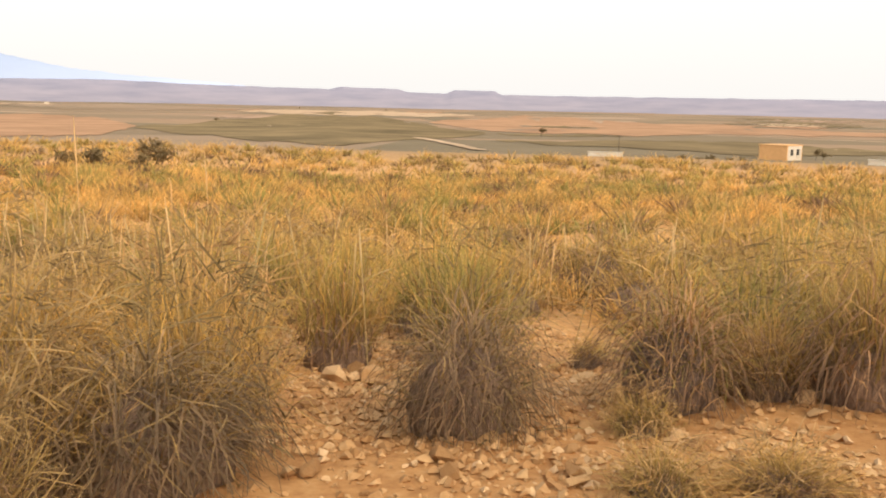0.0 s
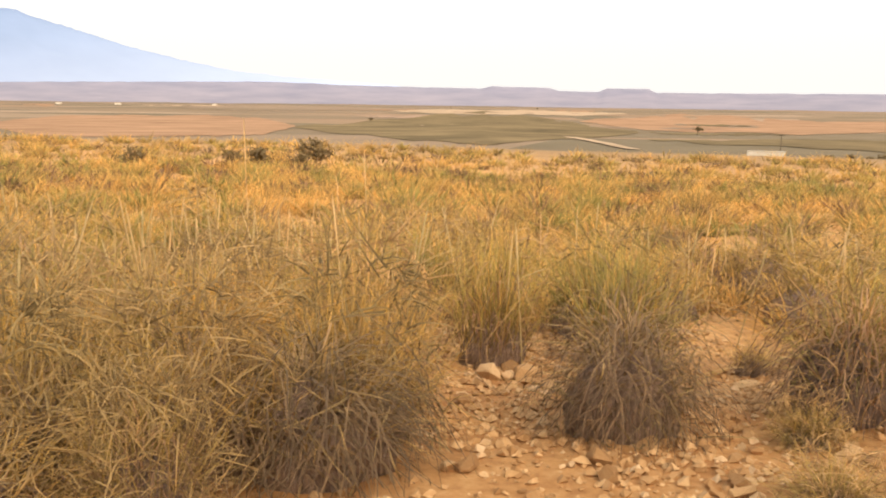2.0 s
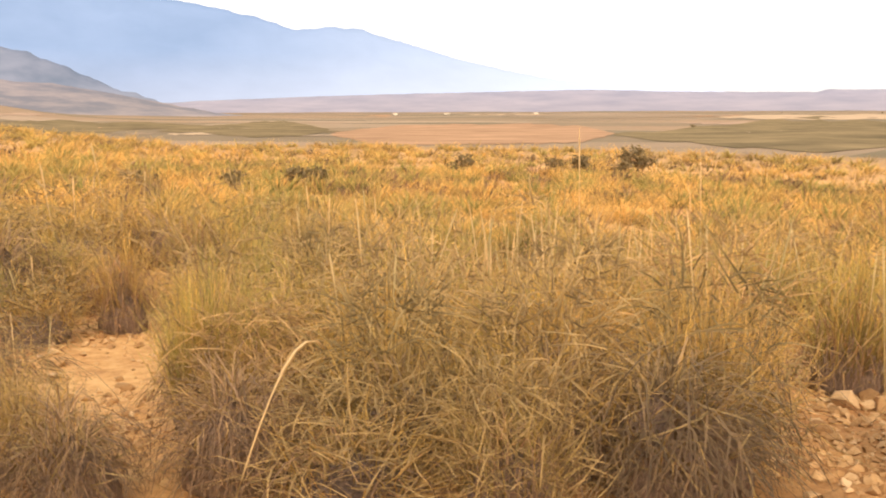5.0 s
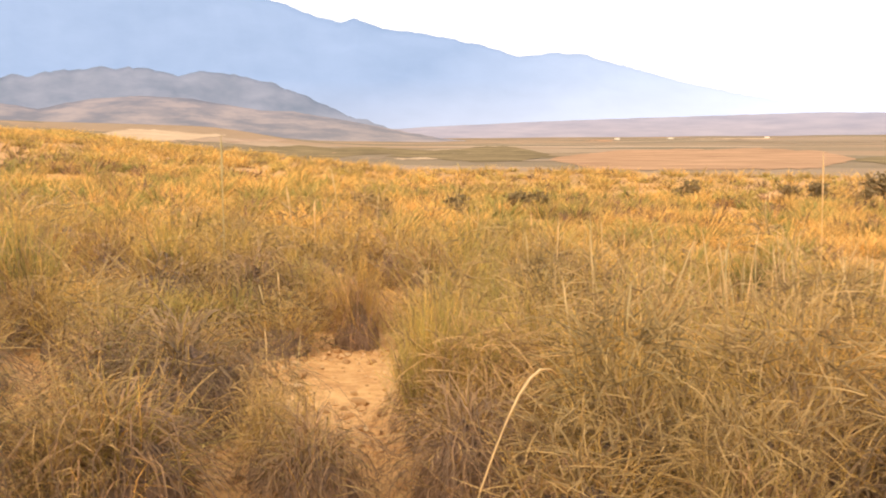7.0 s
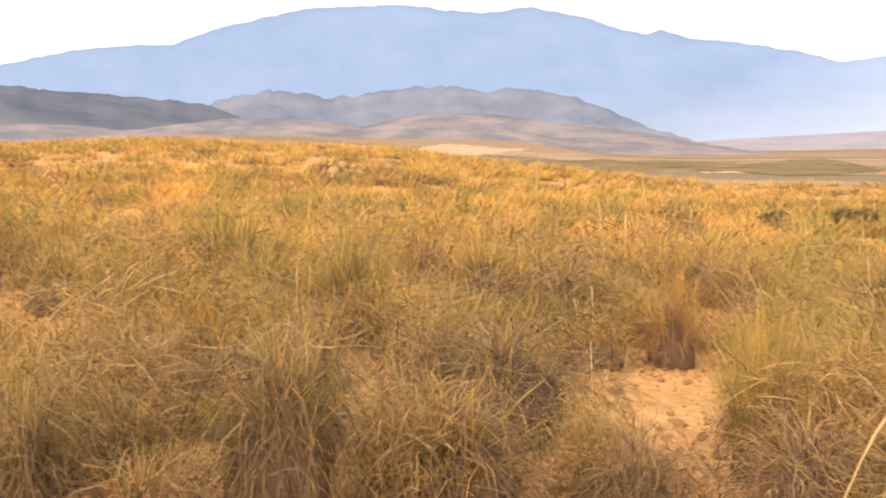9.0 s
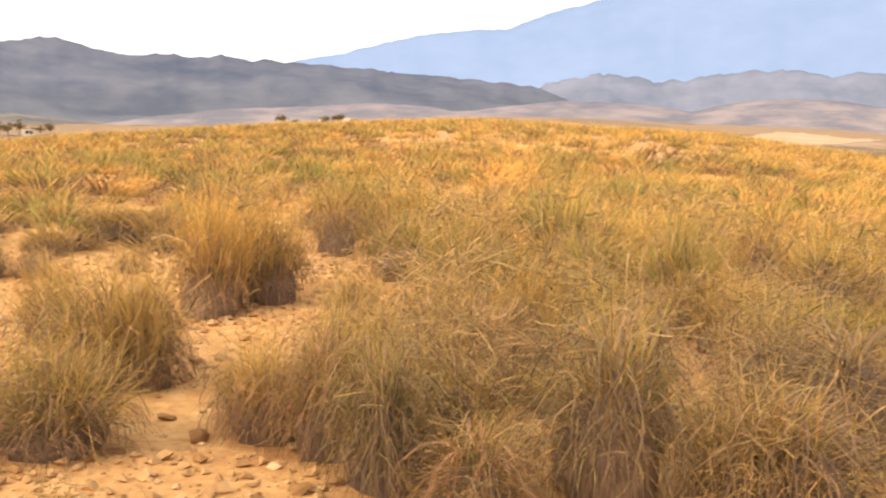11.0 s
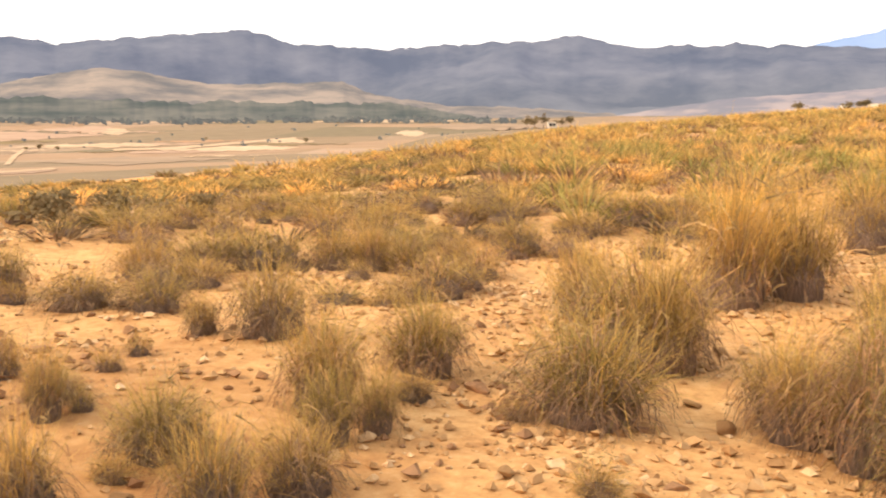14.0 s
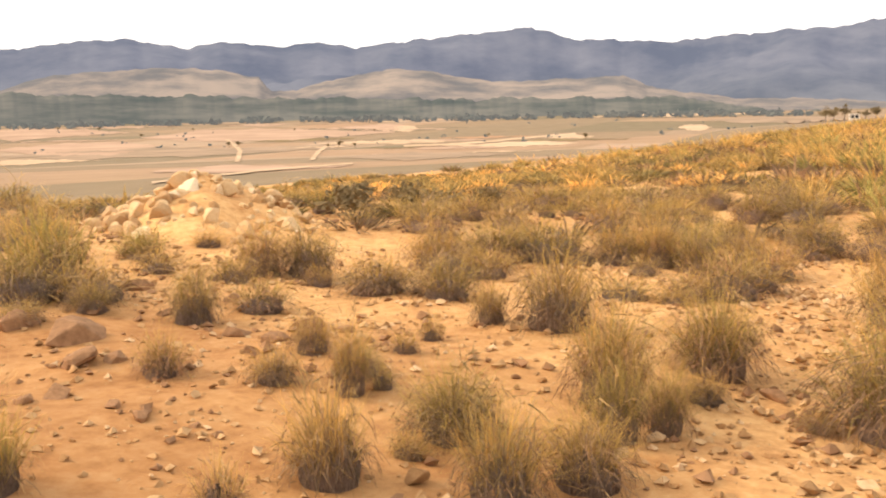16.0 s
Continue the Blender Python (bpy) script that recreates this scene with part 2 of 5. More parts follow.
def curve(keys, v):
    """Straight runs between (position, value, ...) keys; returns the values after the first."""
    if v <= keys[0][0]:
        return keys[0][1:]
    for k0, k1 in zip(keys, keys[1:]):
        if v <= k1[0]:
            w = (v - k0[0]) / (k1[0] - k0[0])
            return tuple(a + (b - a) * w for a, b in zip(k0[1:], k1[1:]))
    return keys[-1][1:]


# where the steppe ends, by direction (degrees to the left of +y): distance, and degrees of its grass tops over eye level
BROW = [(-50, 70, -2.8), (0, 70, -3.0), (20, 70, -2.5), (45, 75, -1.95), (55, 95, -0.9), (65, 130, 0.4), (80, 140, 1.1), (92, 130, 0.7),
        (105, 90, -0.1), (118, 60, -1.5), (132, 45, -2.6), (145, 36, -3.2), (157, 32, -3.9), (200, 40, -3.5), (260, 60, -3.0), (310, 70, -2.8)]
RISE = [(84, 0.72), (88, 0.7), (91.5, 0.5), (98, 0.15), (107, -0.25), (116, -0.8)]
PLAIN = [(3.0, -2.0), (5.1, -6.4), (5.7, -9.0), (6.55, -13.0), (7.6, -15.0), (8.6, -16.0)]


def plain_height(r, turn):
    z = curve(PLAIN, math.log(max(r, 20)))[0]
    west = smooth(42, 78, turn) * (1 - smooth(200, 250, turn))
    foot = smooth(50, 58, turn) * (1 - smooth(76, 92, turn))
    return z + (west * 26 + foot * 20) * smooth(400, 1500, r)


def ground_height(x, y):
    r = math.hypot(x, y)
    turn = math.degrees(math.atan2(-x, y))
    if turn < -50:
        turn += 360
    k = min(1.0, 13 / max(r, 0.01))
    nx, ny = x * k, y * k
    z = 0.394 + 0.0694 * nx - 0.0849 * ny + 0.0051 * nx * nx - 0.0051 * nx * ny - 0.0015 * ny * ny
    far, rise = curve(BROW, turn)
    top = EYE + far * math.tan(radians(rise)) - 0.55
    if r > 13:
        z += (top - z) * smooth(13, far, r) ** 0.8
    if r > far:
        z += (plain_height(r, turn) - z) * smooth(far, 2.0 * far, r)
    if 80 < turn < 120 and r > 150:                   # a second rise, with a hamlet on it
        crest = EYE + r * math.tan(radians(curve(RISE, turn)[0]))
        z += (crest - z) * math.exp(-((r - 330) / 75) ** 2) * smooth(80, 85, turn) * (1 - smooth(112, 120, turn))
    fade = smooth(1.5, 5, r) * (1 - smooth(60, 300, r))
    z += 0.10 * fade * noise.noise((x * 0.45, y * 0.45, 1.7)) + 0.05 * fade * noise.noise((x * 1.3, y * 1.3, 5.1))
    if r > 200:
        z += 3.0 * smooth(200, 900, r) * noise.noise((x * 0.004, y * 0.004, 3.3))
    return z


def mesh_from(name, verts, faces, mat, smooth_faces=True):
    me = bpy.data.meshes.new(name)
    me.from_pydata(verts, [], faces)
    me.materials.append(mat)
    if smooth_faces:
        me.polygons.foreach_set("use_smooth", [True] * len(me.polygons))
    me.update()
    return me


def build_ground():
    radii, r = [0.0], 0.35
    while r < 4900:
        radii.append(r)
        r *= 1.035 if r < 60 else 1.022 if r < 1600 else 1.05
    n = 260
    verts, faces = [(0, 0, ground_height(0, 0))], []
    for r in radii[1:]:
        for i in range(n):
            a = 2 * math.pi * i / n
            x, y = -r * math.sin(a), r * math.cos(a)
            verts.append((x, y, ground_height(x, y)))
    for i in range(n):
        faces.append((0, 1 + i, 1 + (i + 1) % n))
    for k in range(len(radii) - 2):
        for i in range(n):
            a, b = 1 + k * n + i, 1 + k * n + (i + 1) % n
            faces.append((a, a + n, b + n, b))
    return new("ground", mesh_from("ground", verts, faces, SOIL))


tagged(build_ground(), "stony ochre steppe soil falling to dry fields", "ground", kind="structure")

# ---------------------------------------------------------------- distance
MASSIF = [(10, 0.6), (14, 1.0), (19.1, 1.3), (22.2, 1.6), (25.3, 2.2), (27.9, 2.8), (30.2, 3.5), (32.6, 4.2), (34.6, 4.75), (36.3, 4.8), (38, 4.6), (40.5, 5.35), (43.6, 6.0), (46.4, 6.35), (48.1, 7.0),
          (49.1, 6.7), (50.5, 7.1), (52.8, 7.9), (55.9, 8.6), (59, 8.3), (64, 8.9), (69.7, 8.7), (72.8, 8.0), (74.9, 7.5), (76.6, 6.9), (77.6, 6.5), (79, 6.5), (82.4, 6.2), (85.2, 5.65), (87.3, 5.05), (90.5, 4.45), (94, 3.6), (100, 2.5)]
DARK_HILLS = [(45, 0.0), (48.5, 1.1), (50.5, 2.0), (52, 2.7), (53.5, 3.15), (54.6, 3.5), (57.3, 3.75), (58.6, 3.5), (60.2, 3.9), (62.4, 3.95), (64.5, 3.85), (66.7, 3.55), (68.6, 3.35), (70, 3.75), (72, 3.85), (75.4, 3.2), (79, 1.5)]
RANGE = [(68, 0.6), (73.4, 2.6), (75.4, 3.0), (77.5, 3.25), (80, 3.5), (83.8, 3.8), (87.3, 4.1), (90.7, 4.37), (93.4, 4.45), (95, 4.6), (97, 4.5), (98.8, 4.64), (100.2, 4.52), (101.4, 4.63), (103.5, 5.2), (105, 5.35), (107, 4.95), (109, 5.05), (116, 4.6), (122, 5.0), (124.3, 5.75), (125.5, 5.6),
         (129.7, 5.3), (135.4, 4.7), (137.5, 5.1), (139.5, 4.8), (143, 5.1), (145.4, 4.7), (148, 5.2), (151, 5.1), (155, 4.5), (165, 4.6), (180, 4.0), (200, 2.5), (220, 0.3)]
LOW_HILLS = [(38, -0.9), (43, -0.3), (46, 0.3), (49.2, 0.9), (52, 1.4), (54, 1.5), (56.4, 1.9), (58, 2.2), (61, 2.35), (63.5, 2.2), (65.6, 1.8), (66.5, 1.6), (68.5, 1.9), (70.6, 2.1), (74.4, 2.2),
             (77.3, 1.9), (80.6, 1.5), (82.4, 1.8), (86, 2.0), (90, 1.7), (95, 1.5), (100, 0.8), (104, 0.2)]
FOOTHILLS = [(98, 0.2), (107, 1.0), (112, 1.2), (114.9, 1.6), (117.2, 2.0), (118.8, 2.7), (122, 2.6), (126, 2.5), (128, 2.7), (130.6, 3.2), (133, 3.4), (136.1, 2.9), (138.9, 2.2), (140.3, 2.1), (141, 3.0), (143, 3.4),
             (146.1, 3.6), (150.9, 3.35), (153.6, 2.95), (155.3, 2.3), (160, 2.5), (185, 1.0), (200, -0.8)]
PLATEAU = [(-60, 0.6), (-40, 0.7), (-25, 0.7), (-12, 0.65), (-3.4, 0.62), (-3.0, 0.85), (-0.5, 0.85), (0, 0.65), (2.4, 0.65), (3, 0.85), (6.6, 0.9), (7.2, 0.75), (15, 0.85), (20, 1.0), (26, 0.9), (32, 0.78), (38, 0.62), (44, 0.4), (50, 0.0)]


def ridge(name, keys, near, far, mat, rough, label, seed, step=0.25, gully=1.0):
    """A mountain range: slopes from its foot to the crest, cut by gullies, and a back slope."""
    a0, a1 = keys[0][0], keys[-1][0]
    cols = int((a1 - a0) / step) + 1
    rows = 22
    verts, faces = [], []
    for i in range(cols):
        turn = a0 + i * step
        a = radians(turn)
        crest = curve(keys, turn)[0] + rough * 0.10 * noise.noise((turn * 1.1, seed, 0)) + rough * 0.05 * noise.noise((turn * 3.7, seed, 2))
        top = EYE + far * math.tan(radians(crest))
        for j in range(rows):
            w = j / (rows - 4)
            r = near + (far - near) * w
            x, y = -r * math.sin(a), r * math.cos(a)
            if w <= 1:
                foot = -24.0
                cut = noise.ridged_multi_fractal((x * 0.0011, y * 0.0011, seed), 1.0, 2.1, 4, 1.0, 2.0) - 1.1
                lean = w ** 1.25
                z = foot + (top - foot) * lean + rough * gully * cut * 34 * math.sin(math.pi * min(1, w)) ** 0.8 * (top - foot) / 300
                z = min(z, EYE + r * math.tan(radians(crest)) - (1 - w) * 2)
            else:
                z = top - (top + 30) * (w - 1) * 4
            verts.append((x, y, z))
    for i in range(cols - 1):
        for j in range(rows - 1):
            k = i * rows + j
            faces.append((k, k + 1, k + rows + 1, k + rows))
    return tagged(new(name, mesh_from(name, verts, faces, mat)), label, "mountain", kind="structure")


WOODS = [(106, 0.2), (112.2, 0.7), (115.5, 1.4), (125.7, 1.5), (135.5, 1.65), (146.2, 1.95), (155.4, 2.15), (162, 1.9), (175, 1.0), (190, -0.5)]
# the ridges' blues and violets are haze, painted in with base colour and glow
ridge("backdrop_massif", MASSIF, 3900, 4700, hazy_material("far_rock_blue_haze", (0.055, 0.075, 0.115), (0.09, 0.115, 0.17), 0.003, (0.34, 0.5, 0.78), 0.86, (0.51, 0.59, 0.77), 260.0, 2.0, fade=(-3100.0, -1200.0)), 1.0, "pale blue hazy mountain massif on the horizon", 3.1)
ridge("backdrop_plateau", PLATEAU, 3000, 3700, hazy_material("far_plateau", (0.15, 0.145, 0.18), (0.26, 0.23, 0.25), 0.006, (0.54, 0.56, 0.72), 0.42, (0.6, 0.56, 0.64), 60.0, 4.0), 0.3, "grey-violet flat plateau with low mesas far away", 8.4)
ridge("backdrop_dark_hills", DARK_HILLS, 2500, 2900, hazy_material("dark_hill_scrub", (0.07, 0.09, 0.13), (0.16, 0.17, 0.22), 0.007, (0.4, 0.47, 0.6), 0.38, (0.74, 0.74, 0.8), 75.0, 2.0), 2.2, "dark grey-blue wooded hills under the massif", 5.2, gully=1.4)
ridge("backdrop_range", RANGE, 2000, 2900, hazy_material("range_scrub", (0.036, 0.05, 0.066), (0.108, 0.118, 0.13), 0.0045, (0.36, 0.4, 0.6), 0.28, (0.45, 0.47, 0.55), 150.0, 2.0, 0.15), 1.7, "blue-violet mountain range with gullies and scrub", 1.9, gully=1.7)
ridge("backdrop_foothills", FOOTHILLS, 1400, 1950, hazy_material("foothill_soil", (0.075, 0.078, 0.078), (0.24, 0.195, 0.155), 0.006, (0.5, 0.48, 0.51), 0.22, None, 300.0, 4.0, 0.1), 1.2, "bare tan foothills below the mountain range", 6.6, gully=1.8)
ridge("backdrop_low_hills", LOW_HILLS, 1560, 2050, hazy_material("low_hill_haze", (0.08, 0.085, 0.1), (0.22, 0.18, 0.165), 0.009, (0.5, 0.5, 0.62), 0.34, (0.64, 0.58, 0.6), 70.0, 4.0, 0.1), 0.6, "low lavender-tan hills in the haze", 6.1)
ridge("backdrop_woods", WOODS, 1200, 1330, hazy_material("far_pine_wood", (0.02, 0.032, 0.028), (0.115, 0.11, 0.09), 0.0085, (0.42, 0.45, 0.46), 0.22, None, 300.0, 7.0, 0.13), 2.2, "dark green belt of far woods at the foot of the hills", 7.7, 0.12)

# crowns emit a little grey, which imitates the haze in front of them
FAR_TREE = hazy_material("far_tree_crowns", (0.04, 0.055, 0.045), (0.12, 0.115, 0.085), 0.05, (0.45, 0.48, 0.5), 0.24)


def far_woods(name, seed, n, turns, dist, size, label):
    """Trees at the foot of the hills, past counting: lumpy crowns, each with its own outline."""
    rng = np.random.default_rng(seed)
    vs, fs, base = [], [], 0
    for _ in range(n):
        turn = rng.uniform(*turns)
        if noise.noise((turn * 0.55, seed, 4.0)) + 0.4 * noise.noise((turn * 2.3, seed, 1.0)) < rng.uniform(-0.55, 0.35):
            continue
        r, k, a = rng.uniform(*dist), rng.uniform(*size), radians(turn)
        x, y = -r * math.sin(a), r * math.cos(a)
        z = ground_height(x, y)
        for _ in range(3):                            # a crown of three leaning lumps
            c = np.array([x, y, z + k * 0.5]) + rng.normal(0, 0.3, 3) * k * np.array([1.2, 1.2, 0.5])
            lump = rng.normal(0, 1, (7, 3))
            lump = lump / np.linalg.norm(lump, axis=1)[:, None] * k * rng.uniform(0.35, 0.75, (7, 1))
            vs.append(c + lump)
            fs.extend(tuple(base + i for i in f) for f in ((0, 1, 2), (2, 3, 4), (4, 5, 6), (6, 0, 3), (1, 4, 5), (2, 5, 0), (3, 6, 1)))
            base += 7
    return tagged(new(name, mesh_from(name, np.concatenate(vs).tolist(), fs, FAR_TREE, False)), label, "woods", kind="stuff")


far_woods("far_wood_edge", 3, 800, (108, 162), (1090, 1195), (3.0, 7.5), "dark ragged tree belt at the foot of the hills")
far_woods("far_scattered_trees", 8, 110, (100, 160), (560, 1050), (1.2, 2.4), "dark trees scattered over the far plain")

# ---------------------------------------------------------------- plants
def blade_points(rng, count, spread, height, lean, droop, width, segs, start=0.0, frizz=0.25, taper=0.85, fan=1.0, low=0.0):
    """Many narrow tapered blades that rise from one clump, lean out and bend over, as points: blade, row, side."""
    ang = rng.uniform(0, 2 * np.pi, count)
    share = np.sqrt(rng.uniform(0, 1, count))
    rad = spread * share
    ln = height * rng.uniform(0.5, 1.12, count)
    tilt = lean[0] * (0.15 + 0.95 * fan * share) + rng.normal(0, lean[1], count)
    bend = rng.uniform(droop[0], droop[1], count)
    side = rng.uniform(0, 2 * np.pi, count)
    out = ang + rng.normal(0, 0.75, count)
    cur = np.stack([rad * np.cos(ang), rad * np.sin(ang), start * rng.uniform(low, 1, count) * (1.15 - (1 - 0.6 * low) * share)], 1)
    w0 = width * rng.uniform(0.6, 1.4, count)
    rows = []
    for s in range(segs + 1):
        t = s / segs
        w = (w0 * (1.0 - taper * t))[:, None] * 0.5
        sd = np.stack([np.cos(side), np.sin(side), np.zeros(count)], 1) * w
        rows.append(np.stack([cur - sd, cur + sd], 1))
        th = tilt + bend * (t + 0.5 / segs) ** 1.2
        out = out + rng.normal(0, frizz, count)
        th = th + rng.normal(0, frizz * 0.6, count)
        step = ln / segs
        cur = cur + np.stack([np.sin(th) * np.cos(out) * step, np.sin(th) * np.sin(out) * step, np.cos(th) * step], 1)
        cur[:, 2] = np.maximum(cur[:, 2], 0.004)
    return np.stack(rows, 1)


def blades_mesh(name, pts, mat):
    count, n = pts.shape[0], pts.shape[1]
    per = n * 2
    base = (np.arange(count) * per)[:, None, None]
    quad = np.array([[2 * s, 2 * s + 1, 2 * s + 3, 2 * s + 2] for s in range(n - 1)])[None]
    f = (base + quad).reshape(-1, 4)
    me = bpy.data.meshes.new(name)
    me.vertices.add(count * per)
    me.vertices.foreach_set("co", pts.reshape(-1).astype(np.float32))
    me.loops.add(f.size)
    me.loops.foreach_set("vertex_index", f.reshape(-1).astype(np.int32))
    me.polygons.add(len(f))
    me.polygons.foreach_set("loop_start", (np.arange(len(f)) * 4).astype(np.int32))
    me.polygons.foreach_set("use_smooth", np.ones(len(f), dtype=bool))
    at = me.attributes.new("along", "FLOAT", "POINT")
    at.data.foreach_set("value", np.tile(np.repeat(np.linspace(0, 1, n), 2), count).astype(np.float32))
    me.update()
    me.validate()
    me.materials.append(mat)
    return me


def child(name, me, parent, label=""):
    ob = new(name, me)
    ob.parent = parent
    if label:
        ob["label"] = label
    return ob


def stem_mesh(name, points, thick, head, mat):
    """A thin round stem along the points, swelling into a feathery seed head for its last part."""
    pts = [Vector(p) for p in points]
    n, sides = len(pts), 4
    verts, faces, along = [], [], []
    for i, p in enumerate(pts):
        d = (pts[min(i + 1, n - 1)] - pts[max(i - 1, 0)]).normalized()
        u = d.orthogonal().normalized()
        v = d.cross(u)
        t = i / (n - 1)
        w = thick * (1 - 0.4 * t)
        if t > 1 - head and head > 0:
            q = (t - (1 - head)) / head
            w = thick * (0.7 + 0.8 * math.sin(math.pi * min(1, q * 0.9 + 0.12)))
        if i == n - 1:
            w = thick * 0.2
        for k in range(sides):
            a = 2 * math.pi * k / sides
            verts.append(p + (u * math.cos(a) + v * math.sin(a)) * w * 0.5)
            along.append(t)
    for i in range(n - 1):
        for k in range(sides):
            a, b = i * sides + k, i * sides + (k + 1) % sides
            faces.append((a, b, b + sides, a + sides))
    me = mesh_from(name, [tuple(v) for v in verts], faces, mat)
    at = me.attributes.new("along", "FLOAT", "POINT")
    at.data.foreach_set("value", along)
    return me


def bent(base, tip, sag, n=9):
    """Points from base to tip that bulge upward by sag."""
    a, b = Vector(base), Vector(tip)
    return [a.lerp(b, t) + Vector((0, 0, sag * 4 * t * (1 - t) * (0.4 + 0.6 * t))) for t in (i / (n - 1) for i in range(n))]


def skirt_points(rng, count, shoulder, reach, width, segs, wild=1.0):
    """Dead leaves that leave the crown of the clump, arch over and hang in a tangle to the ground all round it."""
    ang = rng.uniform(0, 2 * np.pi, count)
    share = rng.uniform(0, 1, count) ** 0.6
    up = shoulder * (1.0 - 0.7 * share ** 1.8) * rng.uniform(0.55, 1.1, count)
    rad = reach * 0.85 * share
    cur = np.stack([rad * np.cos(ang), rad * np.sin(ang), up], 1)
    th = rng.uniform(0.2, 1.3, count) + 0.5 * share
    end = rng.uniform(2.5, 3.15, count)
    ln = (0.2 + 0.85 * up) * rng.uniform(0.65, 1.25, count)
    out = ang + rng.normal(0, 0.3 + 0.4 * wild, count)
    side = out + np.pi / 2 + rng.normal(0, 0.6, count)
    w0 = width * rng.uniform(0.5, 1.3, count)
    swing = rng.normal(0, 0.28 * wild, count)
    rows = []
    for s in range(segs + 1):
        t = s / segs
        sd = np.stack([np.cos(side), np.sin(side), np.zeros(count)], 1) * (w0 * (1.0 - 0.7 * t))[:, None] * 0.5
        rows.append(np.stack([cur - sd, cur + sd], 1))
        now = th + (end - th) * min(1.0, 1.15 * t) ** 0.85 + rng.normal(0, 0.22 * wild, count)
        out = out + swing + rng.normal(0, 0.25 * wild, count)
        step = ln / segs
        cur = cur + np.stack([np.sin(now) * np.cos(out) * step, np.sin(now) * np.sin(out) * step, np.cos(now) * step], 1)
        cur[:, 2] = np.maximum(cur[:, 2], 0.004)
    return np.stack(rows, 1)


def curl_points(rng, count, wide, low, high, length, width, segs):
    """Dry leaves curled every way through the outer shell of a clump."""
    ang, q = rng.uniform(0, 2 * np.pi, count), rng.uniform(0, 1, count)
    rad = wide * np.sqrt(1.0 - 0.75 * q ** 2) * rng.uniform(0.35, 1.0, count) ** 0.5
    cur = np.stack([rad * np.cos(ang), rad * np.sin(ang), low + (high - low) * q], 1)
    way = rng.normal(0, 1, (count, 3)) + np.stack([0.7 * np.cos(ang), 0.7 * np.sin(ang), np.full(count, 0.55)], 1)
    way /= np.linalg.norm(way, axis=1)[:, None]
    axis = np.cross(way, rng.normal(0, 1, (count, 3)))
    axis /= np.linalg.norm(axis, axis=1)[:, None]
    turn = (rng.normal(0, 0.5, count))[:, None]
    step = (length * rng.uniform(0.5, 1.25, count) / segs)[:, None]
    w0 = width * rng.uniform(0.5, 1.4, count)
    rows = []
    for s in range(segs + 1):
        sd = axis * (w0 * (1.0 - 0.75 * s / segs))[:, None] * 0.5
        rows.append(np.stack([cur - sd, cur + sd], 1))
        way = way * np.cos(turn) + np.cross(axis, way) * np.sin(turn)
        cur = cur + way * step
        cur[:, 2] = np.maximum(cur[:, 2] - 0.006 * s, 0.004)
    return np.stack(rows, 1)


def core_mesh(name, seed, wide, high):
    """The dense lumpy heart of a clump."""
    n, rings = 14, 6
    verts, faces = [], []
    for k in range(rings):
        q = k / (rings - 1)
        for i in range(n):
            a = 2 * math.pi * i / n
            r = wide * (1.0 - q ** 3.0) ** 0.6 * (0.92 + 0.16 * math.sin(math.pi * q)) * (1 + 0.3 * noise.noise((math.cos(a) * 1.8, math.sin(a) * 1.8 + q * 1.5, seed)))
            verts.append((r * math.cos(a), r * math.sin(a), -0.03 + (high + 0.03) * q * (1 + 0.25 * noise.noise((math.cos(a), math.sin(a), seed + 5)))))
    for k in range(rings - 1):
        for i in range(n):
            a, b = k * n + i, k * n + (i + 1) % n
            faces.append((a, b, b + n, a + n))
    return mesh_from(name, verts, faces, THATCH)


